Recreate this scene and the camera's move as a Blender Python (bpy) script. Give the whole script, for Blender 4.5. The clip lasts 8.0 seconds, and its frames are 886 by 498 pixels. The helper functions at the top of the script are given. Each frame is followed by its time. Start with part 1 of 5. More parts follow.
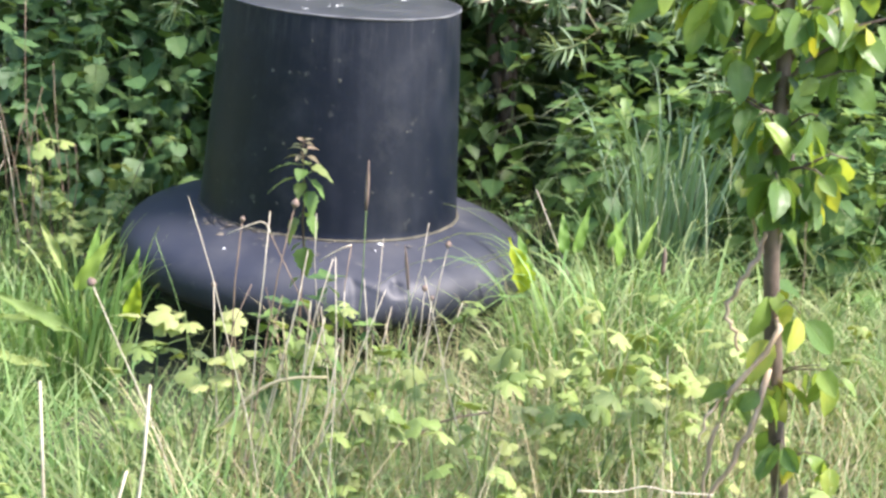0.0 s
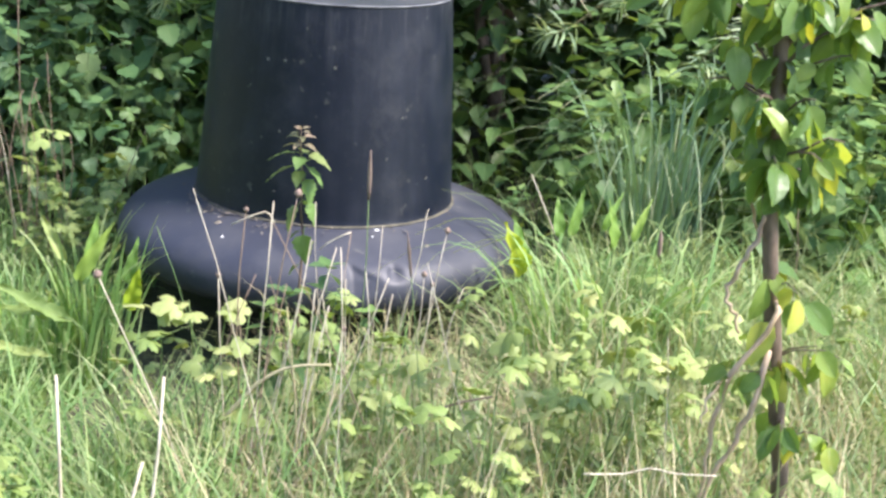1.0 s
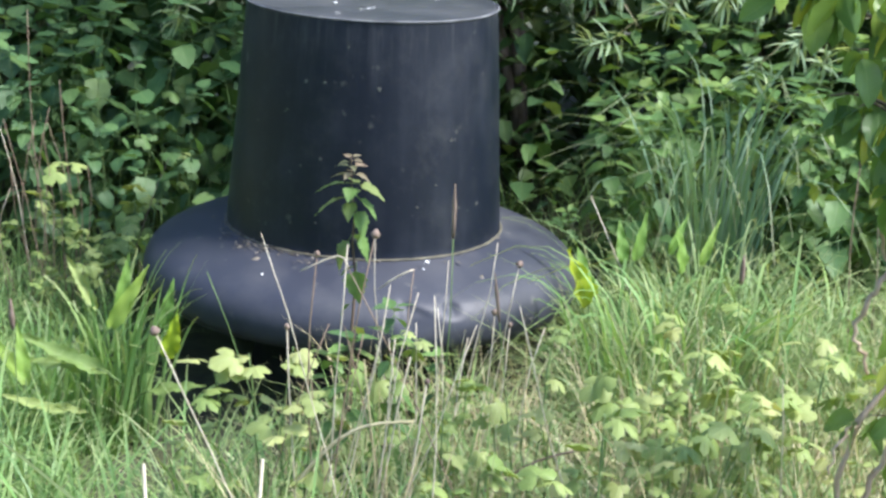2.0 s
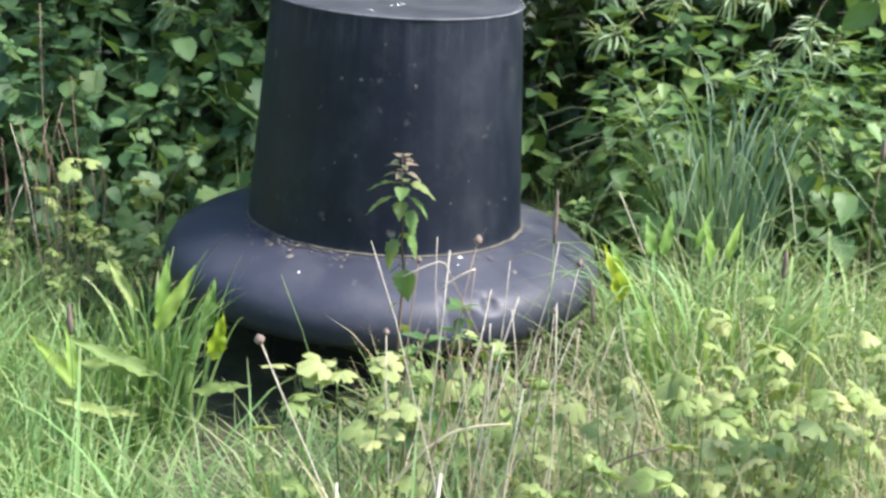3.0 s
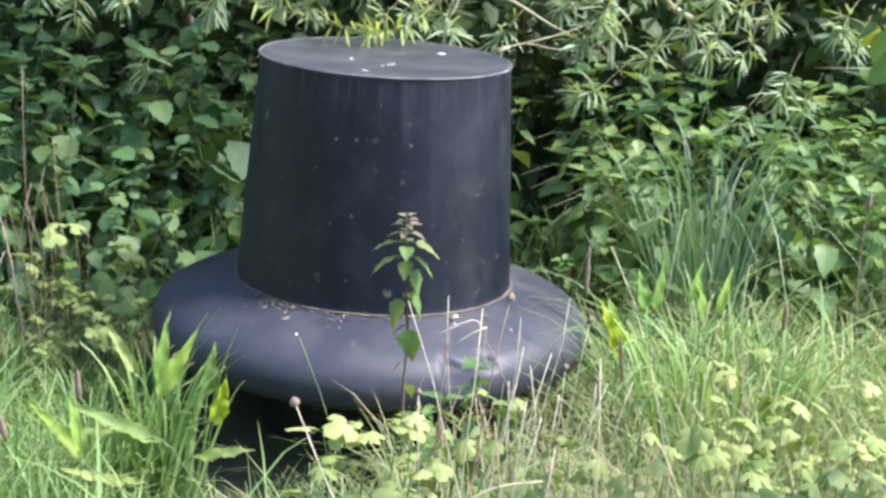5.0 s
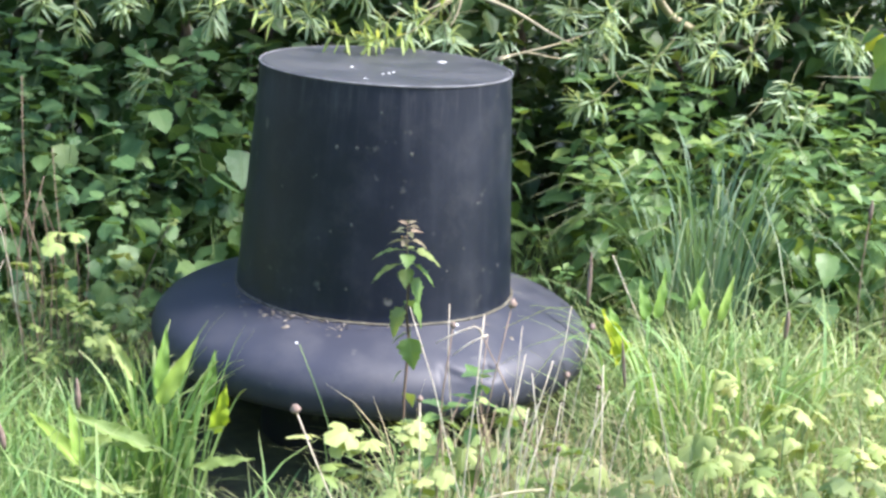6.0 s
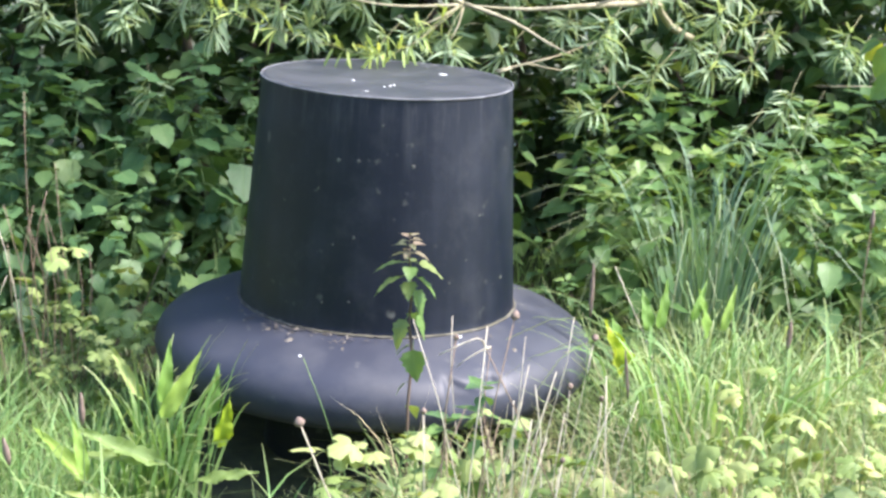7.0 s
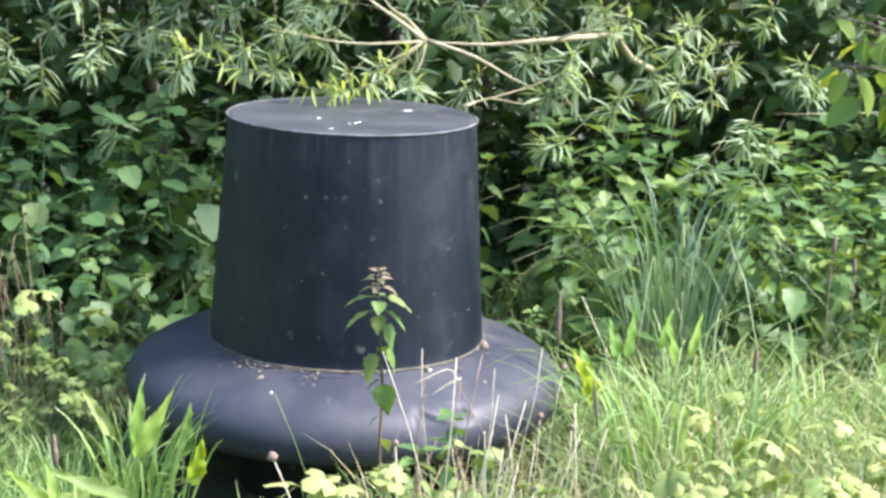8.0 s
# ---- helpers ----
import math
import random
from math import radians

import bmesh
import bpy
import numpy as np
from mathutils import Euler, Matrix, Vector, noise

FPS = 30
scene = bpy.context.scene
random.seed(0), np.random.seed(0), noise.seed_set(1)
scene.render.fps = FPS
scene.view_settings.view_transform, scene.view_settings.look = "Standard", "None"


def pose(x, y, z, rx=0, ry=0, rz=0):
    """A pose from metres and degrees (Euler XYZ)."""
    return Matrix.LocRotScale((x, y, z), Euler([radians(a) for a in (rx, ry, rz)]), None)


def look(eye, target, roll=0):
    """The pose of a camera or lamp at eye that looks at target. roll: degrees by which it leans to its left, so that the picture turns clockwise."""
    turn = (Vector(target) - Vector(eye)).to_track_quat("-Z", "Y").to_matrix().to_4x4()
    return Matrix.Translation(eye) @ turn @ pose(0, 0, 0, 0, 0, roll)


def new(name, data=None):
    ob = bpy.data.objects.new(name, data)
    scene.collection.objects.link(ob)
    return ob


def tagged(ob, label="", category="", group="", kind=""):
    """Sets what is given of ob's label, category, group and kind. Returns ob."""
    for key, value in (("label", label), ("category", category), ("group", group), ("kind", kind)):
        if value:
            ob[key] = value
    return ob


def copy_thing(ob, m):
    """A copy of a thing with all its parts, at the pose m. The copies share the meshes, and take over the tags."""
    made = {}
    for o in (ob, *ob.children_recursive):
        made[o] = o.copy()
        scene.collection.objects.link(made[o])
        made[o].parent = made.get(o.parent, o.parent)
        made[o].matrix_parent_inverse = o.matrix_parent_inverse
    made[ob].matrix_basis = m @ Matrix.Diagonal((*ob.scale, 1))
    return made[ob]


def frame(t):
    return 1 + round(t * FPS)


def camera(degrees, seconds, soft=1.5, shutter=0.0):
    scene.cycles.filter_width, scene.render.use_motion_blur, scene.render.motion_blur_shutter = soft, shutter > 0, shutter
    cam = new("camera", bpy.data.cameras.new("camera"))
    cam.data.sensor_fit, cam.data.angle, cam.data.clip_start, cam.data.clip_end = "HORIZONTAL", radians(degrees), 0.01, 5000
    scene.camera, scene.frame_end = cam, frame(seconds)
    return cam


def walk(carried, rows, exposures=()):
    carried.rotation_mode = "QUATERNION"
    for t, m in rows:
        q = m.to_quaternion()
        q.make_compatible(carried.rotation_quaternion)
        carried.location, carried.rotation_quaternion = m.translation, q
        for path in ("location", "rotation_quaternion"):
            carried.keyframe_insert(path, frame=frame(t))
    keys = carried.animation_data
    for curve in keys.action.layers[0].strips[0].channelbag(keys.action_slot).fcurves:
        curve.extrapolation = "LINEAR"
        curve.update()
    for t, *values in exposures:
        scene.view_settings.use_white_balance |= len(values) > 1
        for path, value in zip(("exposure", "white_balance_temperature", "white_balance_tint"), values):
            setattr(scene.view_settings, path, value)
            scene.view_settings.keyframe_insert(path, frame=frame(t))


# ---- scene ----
cam = camera(30.256, 8.0, soft=2.9)
PATH = [
    (0.0, look((0.6184, -3.8664, 1.4117), (0.2911, 0.0, 0.2688), 5.22)),
    (0.5, look((0.6116, -3.8767, 1.4172), (0.2971, 0.0, 0.2594), 5.17)),
    (1.0, look((0.5848, -3.8931, 1.4309), (0.3055, 0.0, 0.2302), 4.64)),
    (1.5, look((0.4996, -3.8125, 1.4149), (0.2723, 0.0, 0.2162), 4.17)),
    (2.0, look((0.3744, -3.6406, 1.3966), (0.1874, 0.0, 0.2917), 3.23)),
    (2.2, look((0.3186, -3.6096, 1.4032), (0.1584, 0.0, 0.3194), 2.53)),
    (3.3, look((-0.0600, -3.6703, 1.4354), (0.1565, 0.0, 0.2524), 5.01)),
    (3.5, look((-0.0966, -3.6723, 1.4391), (0.1607, 0.0, 0.2490), 5.14)),
    (4.0, look((-0.1268, -3.6475, 1.4192), (0.1610, 0.0, 0.3089), 4.68)),
    (4.5, look((-0.1467, -3.6237, 1.4042), (0.1603, 0.0, 0.3855), 4.34)),
    (4.7, look((-0.1567, -3.6417, 1.4084), (0.1588, 0.0, 0.4042), 4.04)),
    (5.8, look((-0.1562, -3.6466, 1.4143), (0.1553, 0.0, 0.4334), 3.84)),
    (6.0, look((-0.1593, -3.6370, 1.3986), (0.1541, 0.0, 0.4391), 3.92)),
    (6.5, look((-0.1556, -3.6452, 1.4049), (0.1511, 0.0, 0.4477), 3.67)),
    (7.0, look((-0.1600, -3.6424, 1.4008), (0.1468, 0.0, 0.4675), 3.45)),
    (7.5, look((-0.1614, -3.6575, 1.3993), (0.1387, 0.0, 0.5008), 2.88)),
    (8.0, look((-0.1614, -3.6731, 1.4018), (0.2172, 0.0, 0.5506), 2.39)),
]
EXPOSURES = [(0.0, 1.74, 6420, 18), (1.0, 1.71, 6300, 18), (1.5, 1.68, 6200, 15), (2.0, 1.46, 5990, 12), (3.5, 1.69, 6200, 17), (4.5, 1.70, 6150, 17), (6.5, 1.98, 6170, 18), (8.0, 1.98, 6240, 16)]
walk(cam, PATH, EXPOSURES)

# ---------------------------------------------------------------- light
SUN_DIR = Vector((0.9, -0.18, 1.25))
world = bpy.data.worlds.new("sky")
scene.world = world
world.use_nodes = True
sky = world.node_tree.nodes.new("ShaderNodeTexSky")
sky.sky_type, sky.sun_disc = "NISHITA", False
sky.sun_elevation = math.atan2(SUN_DIR.z, math.hypot(SUN_DIR.x, SUN_DIR.y))
sky.sun_rotation = math.atan2(SUN_DIR.x, SUN_DIR.y)
world.node_tree.links.new(sky.outputs[0], world.node_tree.nodes["Background"].inputs[0])
world.node_tree.nodes["Background"].inputs[1].default_value = 0.15
sun = new("sun", bpy.data.lights.new("sun", "SUN"))
sun.data.energy, sun.data.angle, sun.data.color = 3.3, radians(17), (1, 0.95, 0.86)
sun.matrix_world = look(SUN_DIR * 10, (0, 0, 0))


# ---------------------------------------------------------------- materials
class Nodes:
    """Short hand for one node material."""

    def __init__(self, name):
        self.m = bpy.data.materials.new(name)
        self.m.use_nodes = True
        self.t = self.m.node_tree
        self.b = self.t.nodes["Principled BSDF"]
        self.out = self.t.nodes["Material Output"]

    def add(self, kind, **inputs):
        n = self.t.nodes.new(kind)
        for k, v in inputs.items():
            self.put(n.inputs[k.replace("_", " ")], v)
        return n

    def put(self, socket, v):
        if isinstance(v, bpy.types.NodeSocket):
            self.t.links.new(v, socket)
        else:
            socket.default_value = v

    def ramp(self, fac, stops):
        n = self.t.nodes.new("ShaderNodeValToRGB")
        e = n.color_ramp.elements
        while len(e) < len(stops):
            e.new(0.5)
        for k, (p, c) in zip(e, stops):
            k.position, k.color = p, (*c, 1)
        self.put(n.inputs[0], fac)
        return n.outputs[0]

    def math(self, op, a, b=0.5, clamp=False):
        n = self.t.nodes.new("ShaderNodeMath")
        n.operation, n.use_clamp = op, clamp
        self.put(n.inputs[0], a)
        self.put(n.inputs[1], b)
        return n.outputs[0]

    def mix(self, fac, a, b, blend="MIX"):
        n = self.t.nodes.new("ShaderNodeMix")
        n.data_type, n.blend_type = "RGBA", blend
        for s, v in ((0, fac), (6, a), (7, b)):
            self.put(n.inputs[s], v if isinstance(v, (bpy.types.NodeSocket, float, int)) else (*v, 1))
        return n.outputs[2]

    def noise(self, scale, detail=4.0, rough=0.6, stretch=None, space="Object"):
        c = self.t.nodes.new("ShaderNodeTexCoord").outputs[space]
        if stretch:
            c = self.add("ShaderNodeMapping", Vector=c, Scale=stretch).outputs[0]
        return self.add("ShaderNodeTexNoise", Vector=c, Scale=scale, Detail=detail, Roughness=rough).outputs[0]

    def bump(self, height, strength, distance=0.002):
        n = self.add("ShaderNodeBump", Height=height, Strength=strength, Distance=distance)
        self.put(self.b.inputs["Normal"], n.outputs[0])

    def translucent(self, colour, share):
        t = self.add("ShaderNodeBsdfTranslucent", Color=colour)
        n = self.t.nodes.new("ShaderNodeMixShader")
        self.put(n.inputs[0], share)
        self.t.links.new(self.b.outputs[0], n.inputs[1])
        self.t.links.new(t.outputs[0], n.inputs[2])
        self.t.links.new(n.outputs[0], self.out.inputs[0])


def leaf_material(name, stops, rough=0.42, through_share=0.35, veins=9.0, island=False, vein_tone=0.35, glow=(1.25, 1.15, 0.5)):
    n = Nodes(name)
    rnd = n.add("ShaderNodeNewGeometry").outputs["Random Per Island"] if island else n.add("ShaderNodeObjectInfo").outputs["Random"]
    blotch = n.noise(18, 3, 0.6)
    col = n.ramp(n.math("ADD", n.math("MULTIPLY", rnd, 0.75), n.math("MULTIPLY", blotch, 0.25)), stops)
    uv = n.add("ShaderNodeSeparateXYZ", Vector=n.t.nodes.new("ShaderNodeUVMap").outputs[0])
    across = n.math("ABSOLUTE", n.math("SUBTRACT", uv.outputs[0], 0.5))
    rib = n.math("SUBTRACT", 1.0, n.math("MULTIPLY", across, 28.0), True)
    slope = n.math("SUBTRACT", n.math("MULTIPLY", uv.outputs[1], veins), n.math("MULTIPLY", across, veins * 0.8))
    side = n.math("SUBTRACT", 1.0, n.math("MULTIPLY", n.math("ABSOLUTE", n.math("SUBTRACT", n.math("FRACT", slope), 0.5)), 9.0), True)
    vein = n.math("MAXIMUM", rib, n.math("MULTIPLY", side, 0.6))
    tone = n.mix(n.math("MULTIPLY", vein, vein_tone), col, n.mix(0.5, col, (0.4, 0.5, 0.2)))
    edge = n.noise(5, 2, 0.5)
    tone = n.mix(n.math("MULTIPLY", n.math("SUBTRACT", edge, 0.62, True), 2.5, True), tone, (0.22, 0.19, 0.06))
    n.put(n.b.inputs["Base Color"], tone)
    n.put(n.b.inputs["Roughness"], rough)
    n.put(n.b.inputs["Specular IOR Level"], 0.35)
    n.bump(n.math("SUBTRACT", n.math("MULTIPLY", blotch, 0.3), n.math("MULTIPLY", vein, 0.5)), 0.5, 0.003)
    n.translucent(n.mix(1.0, tone, glow, "MULTIPLY"), through_share)
    return n.m


def blade_material(name, stops, rough=0.45, share=0.35):
    n = Nodes(name)
    rnd = n.math("FRACT", n.math("ADD", n.add("ShaderNodeNewGeometry").outputs["Random Per Island"], n.add("ShaderNodeObjectInfo").outputs["Random"]))
    col = n.ramp(n.math("ADD", n.math("MULTIPLY", rnd, 0.8), n.math("MULTIPLY", n.noise(6, 3), 0.2)), stops)
    v = n.add("ShaderNodeSeparateXYZ", Vector=n.t.nodes.new("ShaderNodeUVMap").outputs[0])
    stripe = n.add("ShaderNodeTexNoise", Vector=n.add("ShaderNodeMapping", Vector=n.t.nodes.new("ShaderNodeUVMap").outputs[0], Scale=(14, 0.6, 1)).outputs[0], Scale=1.0).outputs[0]
    col = n.mix(n.math("MULTIPLY", stripe, 0.35), col, n.mix(0.5, col, (0.5, 0.52, 0.25)))
    # bleached tips
    tip = n.math("MULTIPLY", n.math("SUBTRACT", v.outputs[1], 0.75, True), 2.2, True)
    col = n.mix(tip, col, (0.38, 0.34, 0.16))
    n.put(n.b.inputs["Base Color"], col)
    n.put(n.b.inputs["Roughness"], rough)
    n.put(n.b.inputs["Specular IOR Level"], 0.4)
    n.translucent(n.mix(1.0, col, (1.15, 1.1, 0.6), "MULTIPLY"), share)
    return n.m


def bark_material(name, dark, light, scale=40.0, rough=0.8, stretch=(1, 1, 0.25)):
    n = Nodes(name)
    f = n.noise(scale, 5, 0.65, stretch)
    n.put(n.b.inputs["Base Color"], n.ramp(f, [(0.3, dark), (0.7, light)]))
    n.put(n.b.inputs["Roughness"], rough)
    n.bump(f, 0.5, 0.003)
    return n.m


def plastic_material(name, base, dust, dust_low, rough, streak):
    """Weathered black polyethylene with dust, water marks and small scuffs."""
    n = Nodes(name)
    cloud = n.noise(7, 6, 0.68)
    runs = n.noise(9, 5, 0.65, (3.0, 3.0, 0.25))
    fine = n.noise(150, 3, 0.6)
    spots = n.noise(26, 2, 0.4)
    dirt = n.math("ADD", n.math("MULTIPLY", cloud, 1 - streak), n.math("MULTIPLY", runs, streak))
    fac = n.math("MULTIPLY", n.math("SUBTRACT", dirt, dust_low, True), 2.0, True)
    col = n.mix(fac, base, dust)
    if streak > 0.3:
        z = n.add("ShaderNodeSeparateXYZ", Vector=n.t.nodes.new("ShaderNodeTexCoord").outputs["Object"]).outputs[2]
        run = n.noise(8, 4, 0.75, (3.0, 3.0, 0.10))
        reach = n.math("MULTIPLY", n.math("SUBTRACT", z, 0.68, True), 4.5, True)
        fall = n.math("MULTIPLY", n.math("MULTIPLY", n.math("SUBTRACT", run, 0.56, True), 5.0, True), reach)
        col = n.mix(n.math("MULTIPLY", fall, 0.45), col, (0.11, 0.11, 0.115))
        patch = n.math("MULTIPLY", n.math("SUBTRACT", n.noise(11, 5, 0.7), 0.52, True), 3.2, True)
        col = n.mix(n.math("MULTIPLY", patch, 0.42), col, (0.060, 0.060, 0.062))
        short = n.noise(22, 3, 0.7, (3.0, 3.0, 0.12))
        near = n.math("MULTIPLY", n.math("SUBTRACT", z, 0.755, True), 9.0, True)
        wash = n.math("MULTIPLY", n.math("MULTIPLY", n.math("SUBTRACT", short, 0.52, True), 6.0, True), near)
        col = n.mix(n.math("MULTIPLY", n.math("MULTIPLY", wash, cloud), 0.42), col, (0.15, 0.147, 0.14))
    speck = n.math("MULTIPLY", n.math("SUBTRACT", spots, 0.70, True), 9.0, True)
    col = n.mix(n.math("MULTIPLY", speck, 0.55), col, (0.16, 0.16, 0.13))
    n.put(n.b.inputs["Base Color"], col)
    n.put(n.b.inputs["Roughness"], n.math("ADD", rough, n.math("MULTIPLY", fac, 0.25)))
    n.put(n.b.inputs["Specular IOR Level"], 0.42)
    n.bump(n.math("ADD", n.math("MULTIPLY", fine, 0.25), n.math("MULTIPLY", cloud, 0.6)), 0.25, 0.002)
    return n.m


def plain_material(name, a, b, scale=30.0, rough=0.7):
    n = Nodes(name)
    f = n.noise(scale, 4)
    n.put(n.b.inputs["Base Color"], n.ramp(f, [(0.3, a), (0.7, b)]))
    n.put(n.b.inputs["Roughness"], rough)
    n.bump(f, 0.3)
    return n.m


# Crown shade and blue sky sheen are put into its base and dust colours.
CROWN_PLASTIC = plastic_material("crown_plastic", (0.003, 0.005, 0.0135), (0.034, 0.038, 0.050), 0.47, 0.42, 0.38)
# Brim and top are lighter: sky sheen is in the colour, besides dust.
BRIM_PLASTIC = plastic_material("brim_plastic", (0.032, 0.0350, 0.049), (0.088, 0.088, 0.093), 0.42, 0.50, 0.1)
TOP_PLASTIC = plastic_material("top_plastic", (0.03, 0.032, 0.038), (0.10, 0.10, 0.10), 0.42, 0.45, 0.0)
# Darker than the brim: the shade below it is put into this colour.
UNDER_SHADE = plastic_material("under_shade_plastic", (0.012, 0.012, 0.014), (0.03, 0.027, 0.022), 0.5, 0.6, 0.2)
SCUFF_GLINT = plain_material("scuffed_glinting_edge", (0.045, 0.047, 0.055), (0.22, 0.22, 0.22), 16, 0.75)
SEAM = plain_material("mossy_seam", (0.03, 0.028, 0.02), (0.17, 0.155, 0.105), 22, 0.9)
DROPPING = plain_material("dropping_white", (0.6, 0.6, 0.56), (0.82, 0.82, 0.8), 80, 0.7)
LICHEN = plain_material("lichen", (0.05, 0.052, 0.048), (0.13, 0.13, 0.11), 90, 0.9)
LITTER = plain_material("dry_litter", (0.07, 0.06, 0.045), (0.24, 0.21, 0.165), 50, 0.85)

NETTLE = leaf_material("nettle_leaf", [(0.05, (0.057, 0.116, 0.042)), (0.4, (0.091, 0.180, 0.056)), (0.7, (0.148, 0.258, 0.070)), (0.95, (0.268, 0.350, 0.098))], 0.45, 0.3, 8)
HEART = leaf_material("broad_leaf", [(0.05, (0.046, 0.105, 0.042)), (0.45, (0.077, 0.162, 0.060)), (0.75, (0.116, 0.208, 0.070)), (0.95, (0.180, 0.268, 0.085))], 0.48, 0.3, 7)
LOBED = leaf_material("lobed_leaf", [(0.0, (0.14, 0.22, 0.06)), (0.35, (0.24, 0.32, 0.09)), (0.7, (0.30, 0.37, 0.12)), (1.0, (0.40, 0.43, 0.16))], 0.5, 0.3, 6)
# Dark stop stands for shaded leaves, the yellow stop for backlit ones.
PLUM = leaf_material("plum_leaf", [(0.0, (0.070, 0.145, 0.042)), (0.5, (0.155, 0.262, 0.064)), (0.74, (0.29, 0.395, 0.085)), (0.90, (0.540, 0.510, 0.067))], 0.32, 0.44, 9)
DOCK = leaf_material("dock_leaf", [(0.0, (0.17, 0.26, 0.07)), (0.5, (0.27, 0.36, 0.11)), (0.85, (0.37, 0.43, 0.15)), (1.0, (0.445, 0.48, 0.12))], 0.45, 0.35, 10)
HERO = leaf_material("reddish_nettle_leaf", [(0.0, (0.083, 0.17, 0.045)), (0.5, (0.148, 0.25, 0.067)), (0.85, (0.245, 0.28, 0.101)), (1.0, (0.288, 0.20, 0.123))], 0.45, 0.35, 8)
FRESH = leaf_material("fresh_dock_leaf", [(0.0, (0.13, 0.26, 0.05)), (0.6, (0.22, 0.36, 0.07)), (1.0, (0.34, 0.46, 0.09))], 0.45, 0.4, 10)
WILLOW = leaf_material("willow_leaf", [(0.0, (0.18, 0.27, 0.14)), (0.45, (0.28, 0.38, 0.22)), (0.8, (0.41, 0.50, 0.30)), (1.0, (0.57, 0.60, 0.28))], 0.42, 0.35, 4, True)
REDDISH = leaf_material("reddish_top_leaf", [(0.0, (0.15, 0.18, 0.08)), (0.5, (0.21, 0.18, 0.11)), (1.0, (0.27, 0.19, 0.14))], 0.5, 0.3, 8)
# Brighter version of LOBED, with the sunlight on the leaves in its colour.
PALE = leaf_material("sunlit_lobed_leaf", [(0.0, (0.25, 0.33, 0.10)), (0.5, (0.35, 0.40, 0.14)), (1.0, (0.47, 0.48, 0.20))], 0.5, 0.3, 6)
# Dock leaf with its backlit glow painted as bright yellow-green.
GLOW = leaf_material("backlit_dock_leaf", [(0.0, (0.28, 0.42, 0.03)), (1.0, (0.46, 0.54, 0.04))], 0.45, 0.45, 10)
YOUNG = leaf_material("young_willow_leaf", [(0.0, (0.23, 0.35, 0.12)), (0.5, (0.37, 0.47, 0.15)), (1.0, (0.52, 0.57, 0.16))], 0.42, 0.4, 4, True)
# Shrub leaves darkened so that the hedge's shade sits in their colour.
SHADE = leaf_material("shaded_shrub_leaf", [(0.0, (0.041, 0.090, 0.03)), (0.5, (0.066, 0.126, 0.040)), (1.0, (0.115, 0.172, 0.05))], 0.45, 0.25, 7, True)
GRASS = blade_material("meadow_grass", [(0.0, (0.09, 0.18, 0.06)), (0.3, (0.165, 0.28, 0.10)), (0.6, (0.26, 0.38, 0.14)), (0.85, (0.41, 0.48, 0.22)), (1.0, (0.60, 0.56, 0.37))])
LUSH = blade_material("lush_grass", [(0.0, (0.085, 0.205, 0.055)), (0.5, (0.165, 0.325, 0.092)), (0.9, (0.300, 0.435, 0.150)), (1.0, (0.46, 0.48, 0.22))])
BLUEGRASS = blade_material("blue_green_grass", [(0.0, (0.06, 0.14, 0.075)), (0.5, (0.11, 0.22, 0.125)), (1.0, (0.21, 0.31, 0.19))])
PALE_BLADE = blade_material("pale_grass", [(0.0, (0.34, 0.46, 0.30)), (1.0, (0.48, 0.56, 0.40))], 0.35, 0.3)
STRAW = blade_material("straw", [(0.0, (0.30, 0.23, 0.12)), (0.5, (0.46, 0.38, 0.22)), (1.0, (0.62, 0.55, 0.36))], 0.6, 0.15)
GREEN_STEM = bark_material("green_stem", (0.08, 0.15, 0.04), (0.17, 0.24, 0.08), 60)
RED_STEM = bark_material("reddish_stem", (0.09, 0.05, 0.04), (0.17, 0.12, 0.07), 60)
DRY_STEM = bark_material("dry_stem", (0.40, 0.33, 0.23), (0.70, 0.63, 0.48), 60)
DARK_DRY = bark_material("brown_dry_stem", (0.14, 0.09, 0.06), (0.34, 0.25, 0.17), 60)
HEAD = bark_material("seed_head", (0.10, 0.065, 0.05), (0.30, 0.22, 0.165), 120)
TWIG = bark_material("willow_bark", (0.24, 0.20, 0.11), (0.50, 0.44, 0.28), 30)
BARK = bark_material("plum_bark", (0.040, 0.026, 0.018), (0.21, 0.15, 0.105), 26, 0.6, (1, 1, 0.5))
PINK_TWIG = bark_material("pinkish_twig", (0.28, 0.18, 0.11), (0.62, 0.48, 0.34), 28)
FINE_TWIG = bark_material("willow_twig_bark", (0.10, 0.10, 0.04), (0.26, 0.24, 0.11), 40)
SOIL = plain_material("soil_and_thatch", (0.03, 0.028, 0.016), (0.075, 0.085, 0.035), 14, 0.95)


# ---------------------------------------------------------------- helpers for shapes
def mesh(name, verts, faces, material, uvs=None, smooth=True):
    me = bpy.data.meshes.new(name)
    me.from_pydata([tuple(map(float, v)) for v in verts], [], faces)
    if uvs is not None:
        lay = me.uv_layers.new(name="UVMap")
        idx = np.empty(len(me.loops), dtype=np.int32)
        me.loops.foreach_get("vertex_index", idx)
        lay.data.foreach_set("uv", np.asarray(uvs, dtype=np.float32)[idx].ravel())
    me.polygons.foreach_set("use_smooth", [smooth] * len(me.polygons))
    me.materials.append(material)
    return me


def part(name, me, parent, m=None, label=""):
    ob = new(name, me)
    ob.parent = parent
    if m is not None:
        ob.matrix_basis = m
    if label:
        ob["label"] = label
    return ob


